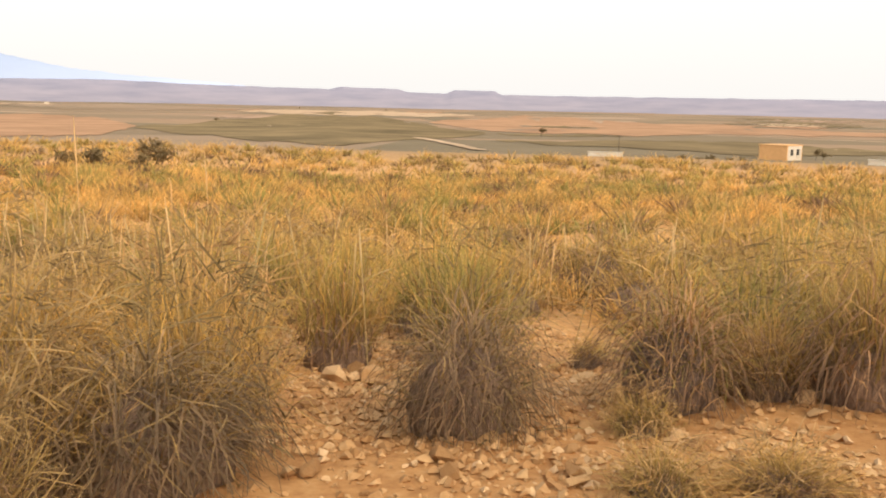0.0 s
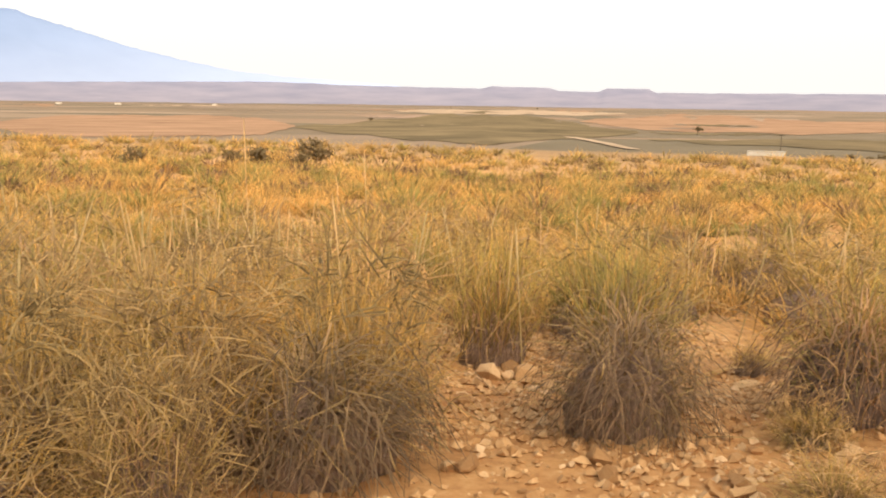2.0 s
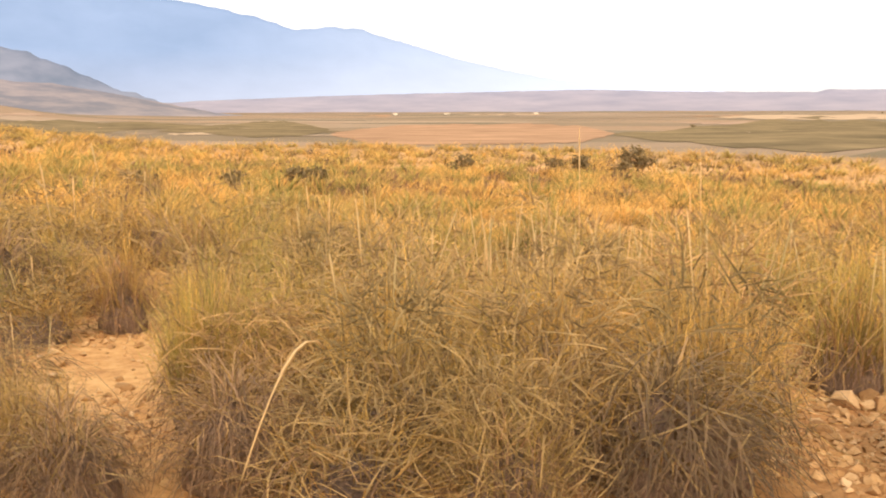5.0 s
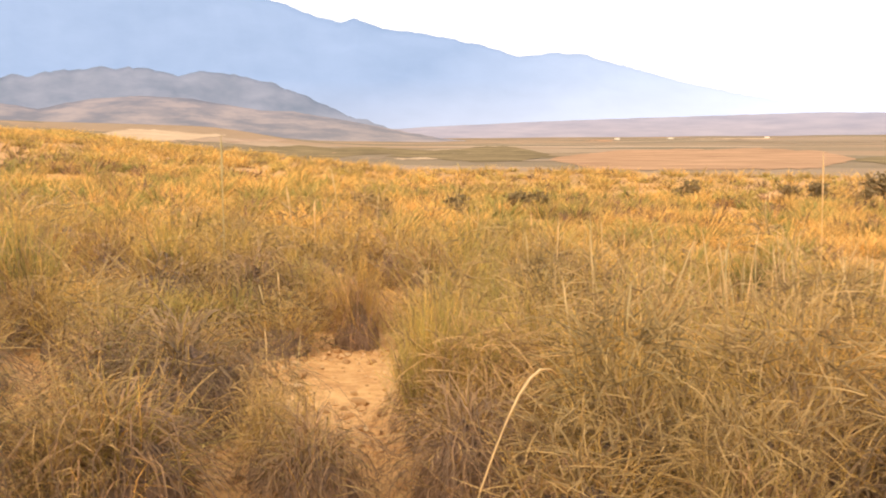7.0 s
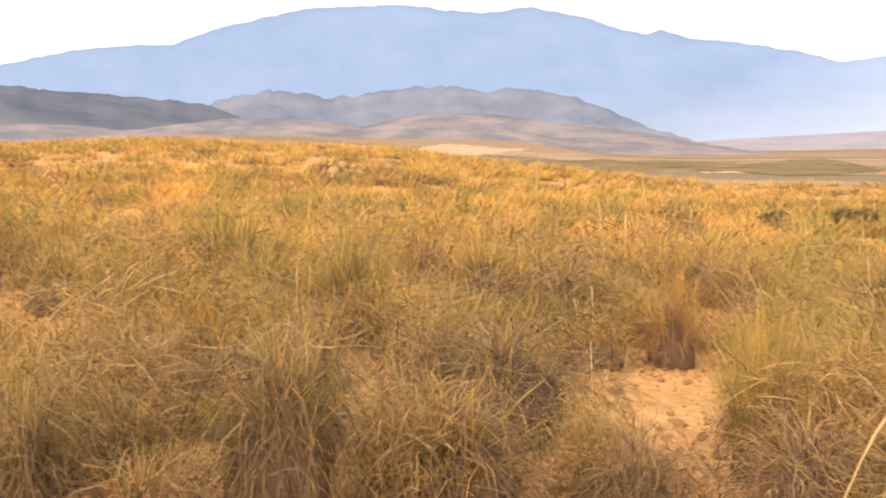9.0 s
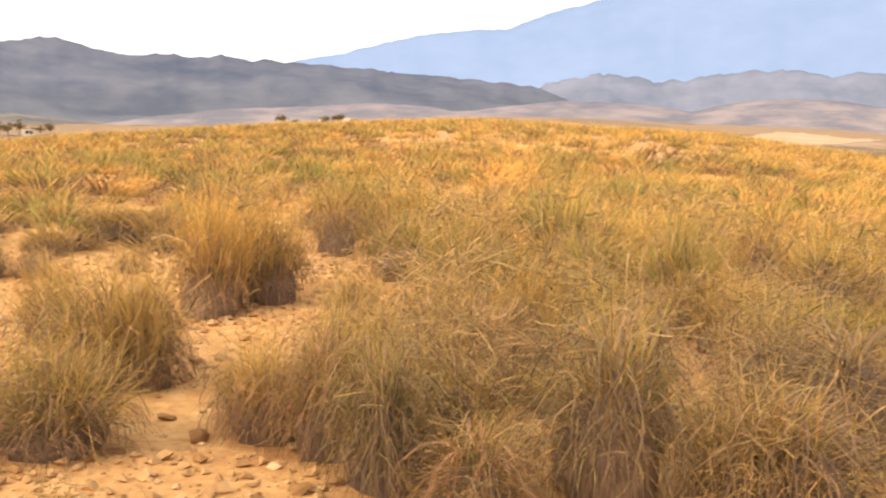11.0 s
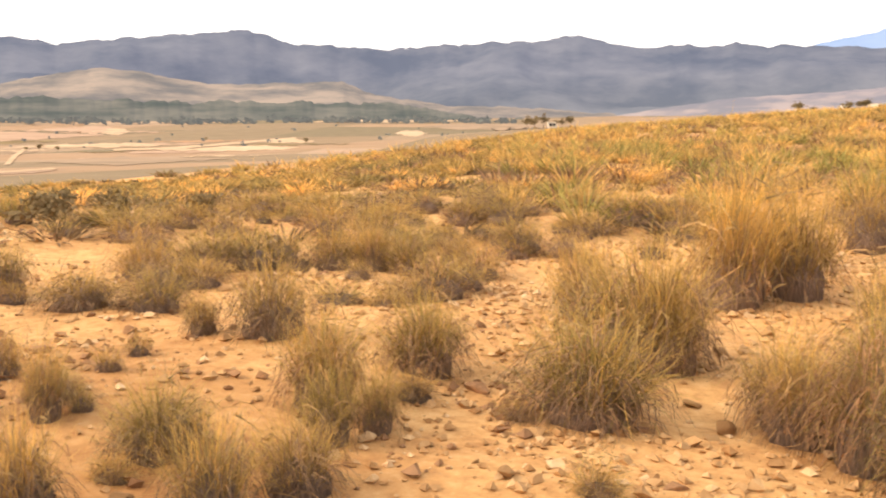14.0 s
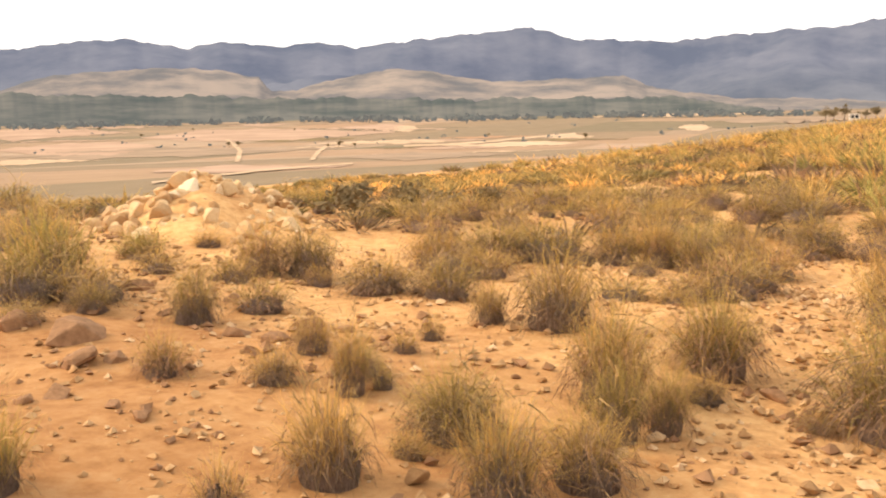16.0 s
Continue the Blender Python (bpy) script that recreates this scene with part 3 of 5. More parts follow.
def tussock(name, seed, green, gold, dead, tangle, stalks, label, detail, width, lean=0.75, shoulder=0.5, wild=1.0, curl=0.2, core=0.27, leaf=None):
    """A clump one metre wide and one metre high at its foliage, with its base at the origin."""
    rng = np.random.default_rng(seed)
    top = new(name)
    top.empty_display_size = 0.1
    n = lambda c: max(8, int(c * detail))
    parts = []
    if dead:
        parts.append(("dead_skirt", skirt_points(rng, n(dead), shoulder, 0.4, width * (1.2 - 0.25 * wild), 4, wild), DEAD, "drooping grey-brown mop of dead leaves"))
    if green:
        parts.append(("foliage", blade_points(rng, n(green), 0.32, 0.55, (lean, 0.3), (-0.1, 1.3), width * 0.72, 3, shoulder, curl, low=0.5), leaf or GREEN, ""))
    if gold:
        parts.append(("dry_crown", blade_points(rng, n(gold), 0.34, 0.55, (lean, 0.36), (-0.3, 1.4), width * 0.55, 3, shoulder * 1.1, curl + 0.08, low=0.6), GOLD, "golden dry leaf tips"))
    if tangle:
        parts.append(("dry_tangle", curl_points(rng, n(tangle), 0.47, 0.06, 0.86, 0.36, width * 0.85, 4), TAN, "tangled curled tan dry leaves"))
    every = np.concatenate([p[1].reshape(-1, 3) for p in parts])
    kx = 0.5 / np.percentile(np.hypot(every[:, 0], every[:, 1]), 89)
    kz = 1.0 / np.percentile(every[:, 2], 98)
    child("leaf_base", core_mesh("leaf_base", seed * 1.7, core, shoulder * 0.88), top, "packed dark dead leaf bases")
    for nm, pts, mat, lab in parts:
        child(nm, blades_mesh(nm, pts * np.array([kx, kx, kz]), mat), top, lab)["kind"] = "stuff"
    for _ in range(stalks):
        a, r = rng.uniform(0, 2 * np.pi), rng.uniform(0.02, 0.2)
        h, ln = rng.uniform(1.05, 1.4), rng.uniform(0.05, 0.35)
        base = (r * math.cos(a), r * math.sin(a), 0.3)
        tip = ((r + ln) * math.cos(a), (r + ln) * math.sin(a), h)
        child("flower_stalk", stem_mesh("flower_stalk", bent(base, tip, rng.uniform(0.02, 0.1)), width * 0.75, 0.3, STRAW), top, "pale straw flower stalk")
    return tagged(top, label, "grass", "esparto tussocks")


# x, y, width, height, kind: m dead mop, d dead skirt, g green, o golden, l small and sparse, s cushion shrub
TUSSOCKS_BY_ROCKS = [
    (0.44, 4.93, 0.90, 0.66, 'm'), (0.50, 7.20, 0.95, 1.02, 'g'), (0.30, 8.40, 1.20, 0.95, 'g'), (-0.51, 6.99, 0.80, 1.00, 'g'), (-1.02, 4.10, 1.05, 0.62, 'm'),
    (1.64, 5.31, 0.88, 0.72, 'f'), (2.17, 5.27, 0.47, 0.50, 'd'), (2.66, 5.12, 0.80, 0.84, 'd'), (1.34, 4.80, 0.38, 0.28, 's'), (1.21, 3.80, 0.45, 0.28, 's'),
    (1.71, 3.77, 0.53, 0.25, 's'), (1.38, 6.75, 0.30, 0.26, 'd'), (2.83, 13.66, 1.55, 0.88, 'g'), (4.22, 13.73, 1.10, 0.83, 'g'), (5.06, 13.14, 1.00, 0.89, 'g'),
    (6.31, 13.60, 1.06, 0.71, 'o'), (3.82, 9.70, 1.05, 0.66, 'g'), (-1.95, 5.30, 0.90, 1.06, 'o'), (-1.15, 5.55, 0.90, 1.06, 'o'), (-1.53, 9.77, 0.95, 1.10, 'o'),
    (-0.80, 11.63, 0.97, 1.03, 'g'), (1.61, 16.93, 1.02, 0.68, 'd')]
TUSSOCKS_BY_GAP = [
    (-0.98, 4.72, 0.90, 1.00, 'o'), (-1.52, 3.90, 0.80, 0.90, 't'), (-2.14, 3.62, 0.75, 0.88, 't'), (-2.02, 3.08, 0.80, 0.50, 't'), (-1.42, 3.26, 0.55, 0.62, 't'),
    (-3.60, 3.99, 0.62, 0.92, 'g'), (-2.35, 6.72, 0.85, 1.00, 'o'), (-3.34, 6.13, 0.85, 0.98, 'g'), (-2.32, 10.37, 1.01, 1.05, 'g'), (-4.06, 5.56, 0.75, 0.95, 'o'),
    (-2.75, 4.55, 0.85, 0.95, 'o'), (-2.90, 5.35, 0.80, 0.90, 't'), (-3.37, 3.60, 0.50, 0.90, 'g'), (-2.95, 3.60, 0.70, 0.72, 't'), (-2.62, 3.05, 0.70, 0.52, 'm')]
TUSSOCKS_BEHIND_GAP = [
    (-5.87, 5.31, 0.55, 0.80, 'd'), (-4.67, 2.84, 1.15, 0.66, 'm'), (-3.62, 1.92, 0.85, 0.58, 'f'), (-3.42, 2.56, 0.38, 0.58, 'o'), (-3.02, 2.47, 0.55, 0.46, 'm'),
    (-7.04, 7.39, 0.85, 0.92, 'd'), (-10.18, 7.75, 0.70, 0.72, 'd'), (-10.28, 5.24, 0.95, 0.69, 'd'), (-9.93, 5.88, 0.75, 0.74, 'g'), (-8.35, 3.48, 0.95, 1.10, 'g'),
    (-15.02, 14.10, 0.80, 0.85, 'd'), (-13.24, 8.95, 0.87, 0.63, 'd'), (-3.85, 5.52, 0.85, 1.00, 't'), (-4.31, 7.81, 1.00, 1.02, 'g'), (-11.46, 9.93, 0.83, 0.62, 'o'),
    (-7.52, 9.61, 0.95, 0.94, 'o'), (-5.25, 8.30, 0.95, 0.95, 'o'), (-6.15, 7.05, 0.80, 0.90, 'g')]
TUSSOCKS_BY_PATH = [
    (-8.16, -0.93, 0.68, 1.25, 'c'), (-8.59, -0.41, 0.66, 1.10, 'c'), (-11.65, 0.26, 0.70, 0.85, 'd'), (-11.82, 0.92, 0.70, 0.84, 'd'), (-5.78, -1.29, 0.85, 0.74, 'p'),
    (-4.57, -1.31, 0.66, 0.56, 'p'), (-5.05, -0.38, 0.45, 0.50, 'd'), (-4.72, -0.30, 0.42, 0.52, 'd'), (-5.35, 0.10, 0.50, 0.62, 'd'), (-4.50, -0.02, 0.55, 0.68, 'f'), (-5.77, 0.66, 0.80, 0.86, 't'), (-5.43, 1.00, 0.62, 0.55, 'm'),
    (-3.90, 1.22, 0.80, 0.80, 'f'), (-5.22, 2.75, 0.75, 0.70, 'f'), (-3.65, 0.58, 0.55, 0.43, 'f'), (-8.39, 1.28, 0.95, 0.83, 'g'), (-11.15, 3.21, 1.50, 0.98, 'g'),
    (-10.95, 3.44, 0.76, 0.45, 'd'), (-10.97, 5.63, 0.82, 0.75, 'd'), (-9.67, 5.77, 0.84, 0.85, 'g'), (-3.62, 1.68, 0.45, 0.62, 't'), (-7.29, 1.64, 0.85, 0.77, 'o'),
    (-9.65, 4.00, 0.93, 0.72, 'o'), (-3.98, 0.25, 0.55, 0.70, 'f'), (-4.45, 0.62, 0.60, 0.72, 't'), (-6.55, 0.95, 0.70, 0.80, 'o'), (-6.45, 2.15, 0.80, 0.72, 'o'),
    (-5.05, 1.75, 0.65, 0.62, 'm'), (-6.05, 3.05, 0.70, 0.66, 't'), (-9.60, 1.60, 0.95, 0.85, 'o'), (-7.60, 0.30, 0.55, 0.66, 'o')]
TUSSOCKS_ON_SLOPE = [
    (-5.64, -1.08, 0.46, 0.73, 'p'), (-6.81, -1.88, 0.52, 0.62, 'p'), (-3.85, -2.44, 0.37, 0.50, 'p'), (-3.75, -2.09, 0.20, 0.34, 'p'), (-4.76, -2.29, 0.46, 0.47, 'p'),
    (-4.26, -2.14, 0.25, 0.15, 'd'), (-2.99, -2.68, 0.36, 0.33, 'p'), (-2.60, -2.15, 0.30, 0.36, 'p'), (-2.95, -2.02, 0.32, 0.31, 'p'), (-3.46, -2.17, 0.24, 0.38, 'p'),
    (-4.84, -3.35, 0.52, 0.50, 'd'), (-5.27, -4.61, 0.49, 0.32, 'd'), (-4.72, -3.78, 0.23, 0.28, 'd'), (-3.49, -1.01, 0.25, 0.19, 's'), (-7.72, -4.54, 0.44, 0.44, 'p'),
    (-7.88, -4.20, 0.36, 0.50, 'p'), (-7.97, -3.85, 0.46, 0.47, 'p'), (-8.72, -3.67, 0.48, 0.33, 'd'), (-9.85, -3.37, 0.63, 0.40, 'd'), (-11.73, -4.76, 0.58, 0.43, 'p'),
    (-10.86, -2.98, 0.54, 0.46, 'p'), (-12.65, -1.93, 0.61, 0.45, 'd'), (-12.23, -2.58, 0.82, 0.48, 'p'), (-4.35, -1.62, 0.22, 0.10, 'd')]
TUSSOCKS_IN_OPEN = [
    (-2.26, -2.66, 0.29, 0.37, 'p'), (-2.69, -2.66, 0.19, 0.16, 's'), (-2.57, -4.17, 0.25, 0.23, 'd'), (-2.87, -3.68, 0.26, 0.19, 'd'), (-3.00, -3.30, 0.18, 0.37, 'p'),
    (-3.45, -5.17, 0.31, 0.39, 'd'), (-3.07, -5.71, 0.28, 0.22, 'd'), (-2.57, -5.59, 0.28, 0.15, 'd'), (-3.31, -6.73, 0.70, 0.60, 'g'), (-4.97, -6.37, 0.47, 0.45, 'd'),
    (-5.26, -6.10, 0.52, 0.47, 'd'), (-5.13, -5.16, 0.60, 0.32, 'd'), (-1.35, -3.25, 0.25, 0.34, 'g'), (-1.83, -2.71, 0.17, 0.20, 'l'), (-3.16, -3.25, 0.14, 0.13, 'l'),
    (-4.16, -3.80, 0.15, 0.16, 'l'), (-8.77, -7.92, 0.77, 0.43, 'p'), (-9.78, -7.88, 0.54, 0.40, 'p'), (-4.63, -7.60, 0.47, 0.34, 'g'), (-5.65, -8.04, 0.37, 0.26, 's'),
    (-9.24, -10.20, 0.57, 0.47, 'g'), (-8.13, -8.31, 0.52, 0.27, 's'), (-3.23, -3.45, 0.22, 0.16, 'd'), (-3.35, -3.95, 0.24, 0.24, 'd'), (-6.11, -3.20, 0.37, 0.18, 's'),
    (-7.04, -5.45, 0.55, 0.42, 'p'), (-6.50, -5.75, 0.50, 0.42, 'p'), (-3.75, -3.65, 0.17, 0.14, 'l')]


def kinds(detail, width, dry=1.0):
    """A few plants of each kind, at one level of detail; dry: how much gold they carry."""
    def some(seeds, *rest, **more):
        return [tussock(rest[0], s, *rest[1:], detail, **more) for s in seeds]
    return {
        "d": some((11, 12, 13), "esparto_tussock", 620, int(230 * dry), 760, 120, 0, "esparto grass tussock with a thick grey dead skirt", width=width, lean=0.62, shoulder=0.52, wild=0.6),
        "m": some((61, 62, 63), "esparto_tussock", 170, 60, 1250, 260, 0, "dead grey-brown esparto tussock drooping like a mop", width=width, lean=0.7, shoulder=0.8, wild=0.95, core=0.29),
        "f": some((64, 65), "esparto_tussock", 520, int(200 * dry), 900, 200, 0, "olive esparto tussock arching over into long dead strands", leaf=OLIVE, width=width, lean=0.95, shoulder=0.66, wild=0.5),
        "g": some((21, 22, 23), "esparto_tussock", 1000, int(230 * dry), 380, 260, 0, "olive green esparto grass tussock on stony soil", width=width, lean=0.5, shoulder=0.42, leaf=OLIVE),
        "o": some((31, 32), "esparto_tussock", 420, int(360 * dry), 260, 640, 0, "golden dry tangled esparto grass tussock", width=width, lean=0.55, shoulder=0.45, curl=0.32)
        + some((33,), "esparto_tussock", 420, int(360 * dry), 260, 640, 2, "golden dry tangled esparto tussock with flower stalks", width=width, lean=0.55, shoulder=0.45, curl=0.32),
        "t": some((81, 82), "esparto_tussock", 330, int(130 * dry), 400, 1000, 0, "tan tangled esparto tussock with a dark dead base", width=width, lean=0.6, shoulder=0.5, curl=0.34),
        "c": some((91, 92), "esparto_tussock", 560, int(700 * dry), 520, 200, 0, "tall golden esparto tussock with a dark skirt beside the path", width=width, lean=0.55, shoulder=0.42, wild=0.7),
        "p": some((71, 72, 73), "esparto_tussock", 850, int(330 * dry), 700, 120, 0, "rounded olive esparto tussock with a drooping grey fringe", width=width, lean=0.7, shoulder=0.48, wild=0.7),
        "l": some((41, 42), "esparto_tuft", 360, 110, 300, 60, 0, "small sparse esparto tuft on bare soil", width=width * 1.4, lean=0.5),
        "s": some((51, 52), "cushion_shrub", 800, 160, 160, 380, 0, "low olive cushion shrub among stones", width=width * 1.3, lean=1.0, shoulder=0.35),
    }


NEAR, HALF, MID = kinds(0.64, 0.0108), kinds(0.38, 0.0125, 1.3), kinds(0.18, 0.0155, 1.6)
plant_rng = random.Random(7)
PLANTED = []
WIDER = {"p": 1.3, "d": 1.22, "c": 1.3, "l": 1.3, "t": 1.15, "o": 1.15}     # loose outer leaves reach past the clump's foot


def plant(x, y, w, h, kind, store):
    src = plant_rng.choice(store[kind])
    m = pose(x, y, ground_height(x, y) - 0.015, plant_rng.uniform(-4, 4), plant_rng.uniform(-4, 4), plant_rng.uniform(0, 360))
    ob = copy_thing(src, m)
    ob.scale = (w * WIDER.get(kind, 1.12), w * WIDER.get(kind, 1.12), h * 1.04)
    PLANTED.append((x, y, w))
    return ob


for bed in (TUSSOCKS_BY_ROCKS, TUSSOCKS_BY_GAP, TUSSOCKS_BEHIND_GAP, TUSSOCKS_BY_PATH, TUSSOCKS_ON_SLOPE, TUSSOCKS_IN_OPEN):
    for x, y, w, h, kind in bed:
        r = math.hypot(x, y)
        plant(x, y, w, h, kind, NEAR if r < 5.8 and w > 0.34 else HALF if r < 11 else MID)


def free(x, y, gap):
    return all((x - a) ** 2 + (y - b) ** 2 > (gap + 0.4 * c) ** 2 for a, b, c in PLANTED)


PATHS = [(89.5, 8.5, 12.0, 0.5), (97.0, 4.0, 9.0, 0.55), (-9.0, 6.0, 10.0, 0.5), (106.0, 5.0, 9.5, 0.8), (48.0, 3.6, 7.6, 0.75), (55.0, 5.4, 7.2, 0.5), (64.0, 5.4, 8.0, 0.8), (4.0, 5.0, 7.5, 0.5), (128.0, 4.5, 5.5, 2.0), (146.0, 3.5, 6.0, 1.6), (143.0, 8.0, 14.5, 1.9)]   # bare strips: direction, from, to, half-width in metres


def trodden(turn, r):
    return any(r0 < r < r1 and abs(math.radians(turn - a)) * r < w for a, r0, r1, w in PATHS)


def fill(n, turns, radii, gap, width, tall, letters, store):
    """More of the same between those already standing."""
    made = 0
    for _ in range(n * 40):
        turn, r = plant_rng.uniform(*turns), math.sqrt(plant_rng.uniform(radii[0] ** 2, radii[1] ** 2))
        x, y = -r * math.sin(radians(turn)), r * math.cos(radians(turn))
        if trodden(turn, r) or not free(x, y, gap):
            continue
        w = plant_rng.uniform(*width)
        plant(x, y, w, w * plant_rng.uniform(*tall), plant_rng.choice(letters), HALF if r < 9.5 and turn < 96 else store)
        made += 1
        if made == n:
            break


fill(26, (10, 41), (4.6, 8.0), 0.04, (0.6, 1.0), (0.75, 1.05), "ooggtd", HALF)          # the tall mass beside the stony gap
fill(12, (56, 86), (5.2, 7.6), 0.15, (0.4, 0.7), (0.6, 0.8), "mdgot", HALF)        # the thick stand above the path
fill(16, (41, 75), (5.5, 9.0), 0.12, (0.5, 1.0), (0.55, 0.8), "odgm", HALF)         # clumps behind the gap
fill(9, (-34, -18), (6.0, 9.0), 0.2, (0.8, 1.2), (0.6, 0.8), "gdo", HALF)
fill(80, (-34, 95), (7.5, 14), 0.2, (0.8, 1.4), (0.6, 0.85), "ooggdd", MID)       # the steppe within a stone's throw
fill(112, (97, 160), (6.5, 15), 0.12, (0.3, 0.8), (0.45, 0.65), "ppddms", MID)      # low clumps on the open slope
for store in (NEAR, HALF, MID):                              # the patterns themselves are taken away again
    for pair in store.values():
        for src in pair:
            for o in (*src.children_recursive, src):
                bpy.data.objects.remove(o)


def far_steppe(name, seed, n, r0, r1, turns, size, mat, blades, width, label, tall=1.0):
    """Tussocks too many to count: one sheet of small clumps."""
    rng = np.random.default_rng(seed)
    vs, fs, al, tone, base = [], [], [], [], 0
    made = 0
    while made < n:
        turn = rng.uniform(*turns)
        far = curve(BROW, turn)[0]
        hi = min(r1, far * 1.06)
        if hi <= r0:
            continue
        r = math.sqrt(rng.uniform(r0 ** 2, r1 ** 2))
        if r > hi:
            continue
        x, y = -r * math.sin(radians(turn)), r * math.cos(radians(turn))
        if noise.noise((x * 0.25, y * 0.25, seed)) < (-0.45 if turn < 95 else -0.2):
            continue
        made += 1
        s = rng.uniform(*size)
        z = ground_height(x, y)
        b = int(blades)
        ang, out = rng.uniform(0, 2 * np.pi, b), rng.normal(0, 0.4, b)
        rad = 0.42 * s * np.sqrt(rng.uniform(0, 1, b))
        ln = s * rng.uniform(0.45, 1.05, b) * 0.85
        side = rng.uniform(0, np.pi, b)
        w = width * (0.7 + 0.6 * rng.random(b)) * (r / r0) ** 0.5
        px, py = x + rad * np.cos(ang), y + rad * np.sin(ang)
        lean = 0.1 + 0.95 * rad / (0.42 * s) + np.abs(out) * 0.8
        tx, ty, tz = px + np.sin(lean) * ln * np.cos(ang), py + np.sin(lean) * ln * np.sin(ang), z + np.cos(lean) * ln * tall
        mx, my, mz = px + (tx - px) * 0.42, py + (ty - py) * 0.42, z + (tz - z) * 0.56
        sx, sy = np.cos(side) * w * 0.5, np.sin(side) * w * 0.5
        zz = np.full(b, z - 0.02)
        pts = np.stack([np.stack([px - sx, py - sy, zz], 1), np.stack([px + sx, py + sy, zz], 1), np.stack([mx + sx, my + sy, mz], 1), np.stack([mx - sx, my - sy, mz], 1), np.stack([tx, ty, tz], 1)], 1)
        vs.append(pts.reshape(-1, 3))
        k = base + np.arange(b) * 5
        fs.append(k)
        al.append(np.tile([0.0, 0.0, 0.5, 0.5, 1.0], b))
        tone.append(np.full(b * 5, rng.random()))
        base += b * 5
    v, k = np.concatenate(vs), np.concatenate(fs)
    faces = [f for q in k.tolist() for f in ((q, q + 1, q + 2, q + 3), (q + 3, q + 2, q + 4))]
    me = bpy.data.meshes.new(name)
    me.from_pydata(v.tolist(), [], faces)
    at = me.attributes.new("along", "FLOAT", "POINT")
    at.data.foreach_set("value", np.concatenate(al).astype(np.float32))
    own = me.attributes.new("clump", "FLOAT", "POINT")
    own.data.foreach_set("value", np.concatenate(tone).astype(np.float32))
    me.materials.append(mat)
    return tagged(new(name, me), label, "grass", kind="stuff")


far_steppe("distant_esparto_grass", 3, 1150, 12.5, 42, (-36, 110), (0.65, 1.1), FAR_GOLD, 84, 0.0122, "golden esparto steppe stretching away")
far_steppe("golden_steppe_clumps", 41, 460, 8.5, 17, (-34, 84), (0.6, 0.95), FAR_GOLD, 105, 0.008, "golden esparto clumps close together", 0.85)
far_steppe("thick_golden_grass", 47, 650, 13, 30, (-34, 88), (0.65, 1.05), FAR_GOLD, 84, 0.011, "thick golden esparto grass", 0.85)
far_steppe("olive_steppe_clumps", 43, 170, 9.5, 17, (-34, 84), (0.55, 0.95), FAR_OLIVE, 90, 0.0125, "olive esparto clumps between golden ones", 0.85)
far_steppe("distant_green_esparto", 4, 760, 12.5, 42, (-36, 110), (0.55, 1.0), OLIVE, 70, 0.022, "olive esparto clumps scattered in the steppe")
far_steppe("distant_dead_esparto", 6, 560, 14, 42, (-36, 112), (0.45, 0.85), DEAD, 60, 0.032, "grey dead clumps between the golden grass")
far_steppe("slope_clumps", 14, 470, 13, 46, (100, 160), (0.5, 0.95), FAR_OLIVE, 70, 0.025, "olive clumps on the open slope", 0.6)
far_steppe("dead_slope_clumps", 15, 560, 11, 46, (97, 160), (0.35, 0.75), DEAD, 55, 0.029, "grey-brown clumps on the open slope", 0.55)
far_steppe("golden_slope_clumps", 16, 220, 18, 46, (97, 140), (0.35, 0.6), FAR_GOLD, 60, 0.026, "golden clumps on the open slope")
far_steppe("brow_olive_clumps", 29, 260, 18, 100, (86, 130), (0.7, 1.2), FAR_OLIVE, 70, 0.028, "olive clumps along the brow", 0.75)
far_steppe("brow_dead_clumps", 30, 300, 18, 100, (86, 130), (0.55, 1.0), DEAD, 60, 0.032, "dark dead clumps along the brow", 0.7)
far_steppe("slope_dry_grass", 26, 1000, 24, 46, (112, 160), (0.24, 0.42), FAR_OLIVE, 32, 0.036, "short olive-tan dry grass below the brow")
far_steppe("farthest_esparto_grass", 5, 2300, 42, 150, (-36, 125), (0.9, 1.35), FAR_GOLD, 30, 0.034, "golden esparto steppe up to the brow")
far_steppe("farthest_green_esparto", 9, 480, 42, 110, (-36, 125), (0.7, 1.1), OLIVE, 40, 0.05, "olive clumps far out in the golden steppe")
far_steppe("farthest_dead_esparto", 19, 420, 36, 110, (-36, 125), (0.5, 0.9), DEAD, 40, 0.05, "dark dead clumps far out in the steppe")

# ---------------------------------------------------------------- stones
def stone_mesh(name, seed, flat=0.6, points=15, mat=None):
    """A broken angular stone about one metre across."""
    rng = random.Random(seed)
    bm = bmesh.new()
    for _ in range(points):
        d = Vector((rng.gauss(0, 1), rng.gauss(0, 1), rng.gauss(0, 1))).normalized() * rng.uniform(0.4, 0.52)
        bm.verts.new((d.x, d.y * rng.uniform(0.7, 1.0), d.z * flat))
    bmesh.ops.convex_hull(bm, input=bm.verts)
    bmesh.ops.delete(bm, geom=[v for v in bm.verts if not v.link_faces], context="VERTS")
    bmesh.ops.bevel(bm, geom=bm.edges, offset=0.05, segments=1, affect="EDGES", clamp_overlap=True)
    me = bpy.data.meshes.new(name)
    bm.to_mesh(me)
    bm.free()
    me.materials.append(mat or STONE)
    return me


STONES = [stone_mesh("rock", s, f) for s, f in ((1, 0.55), (2, 0.7), (3, 0.5), (4, 0.8), (5, 0.6), (6, 0.65), (7, 0.75), (8, 0.5))]
stone_rng = random.Random(21)


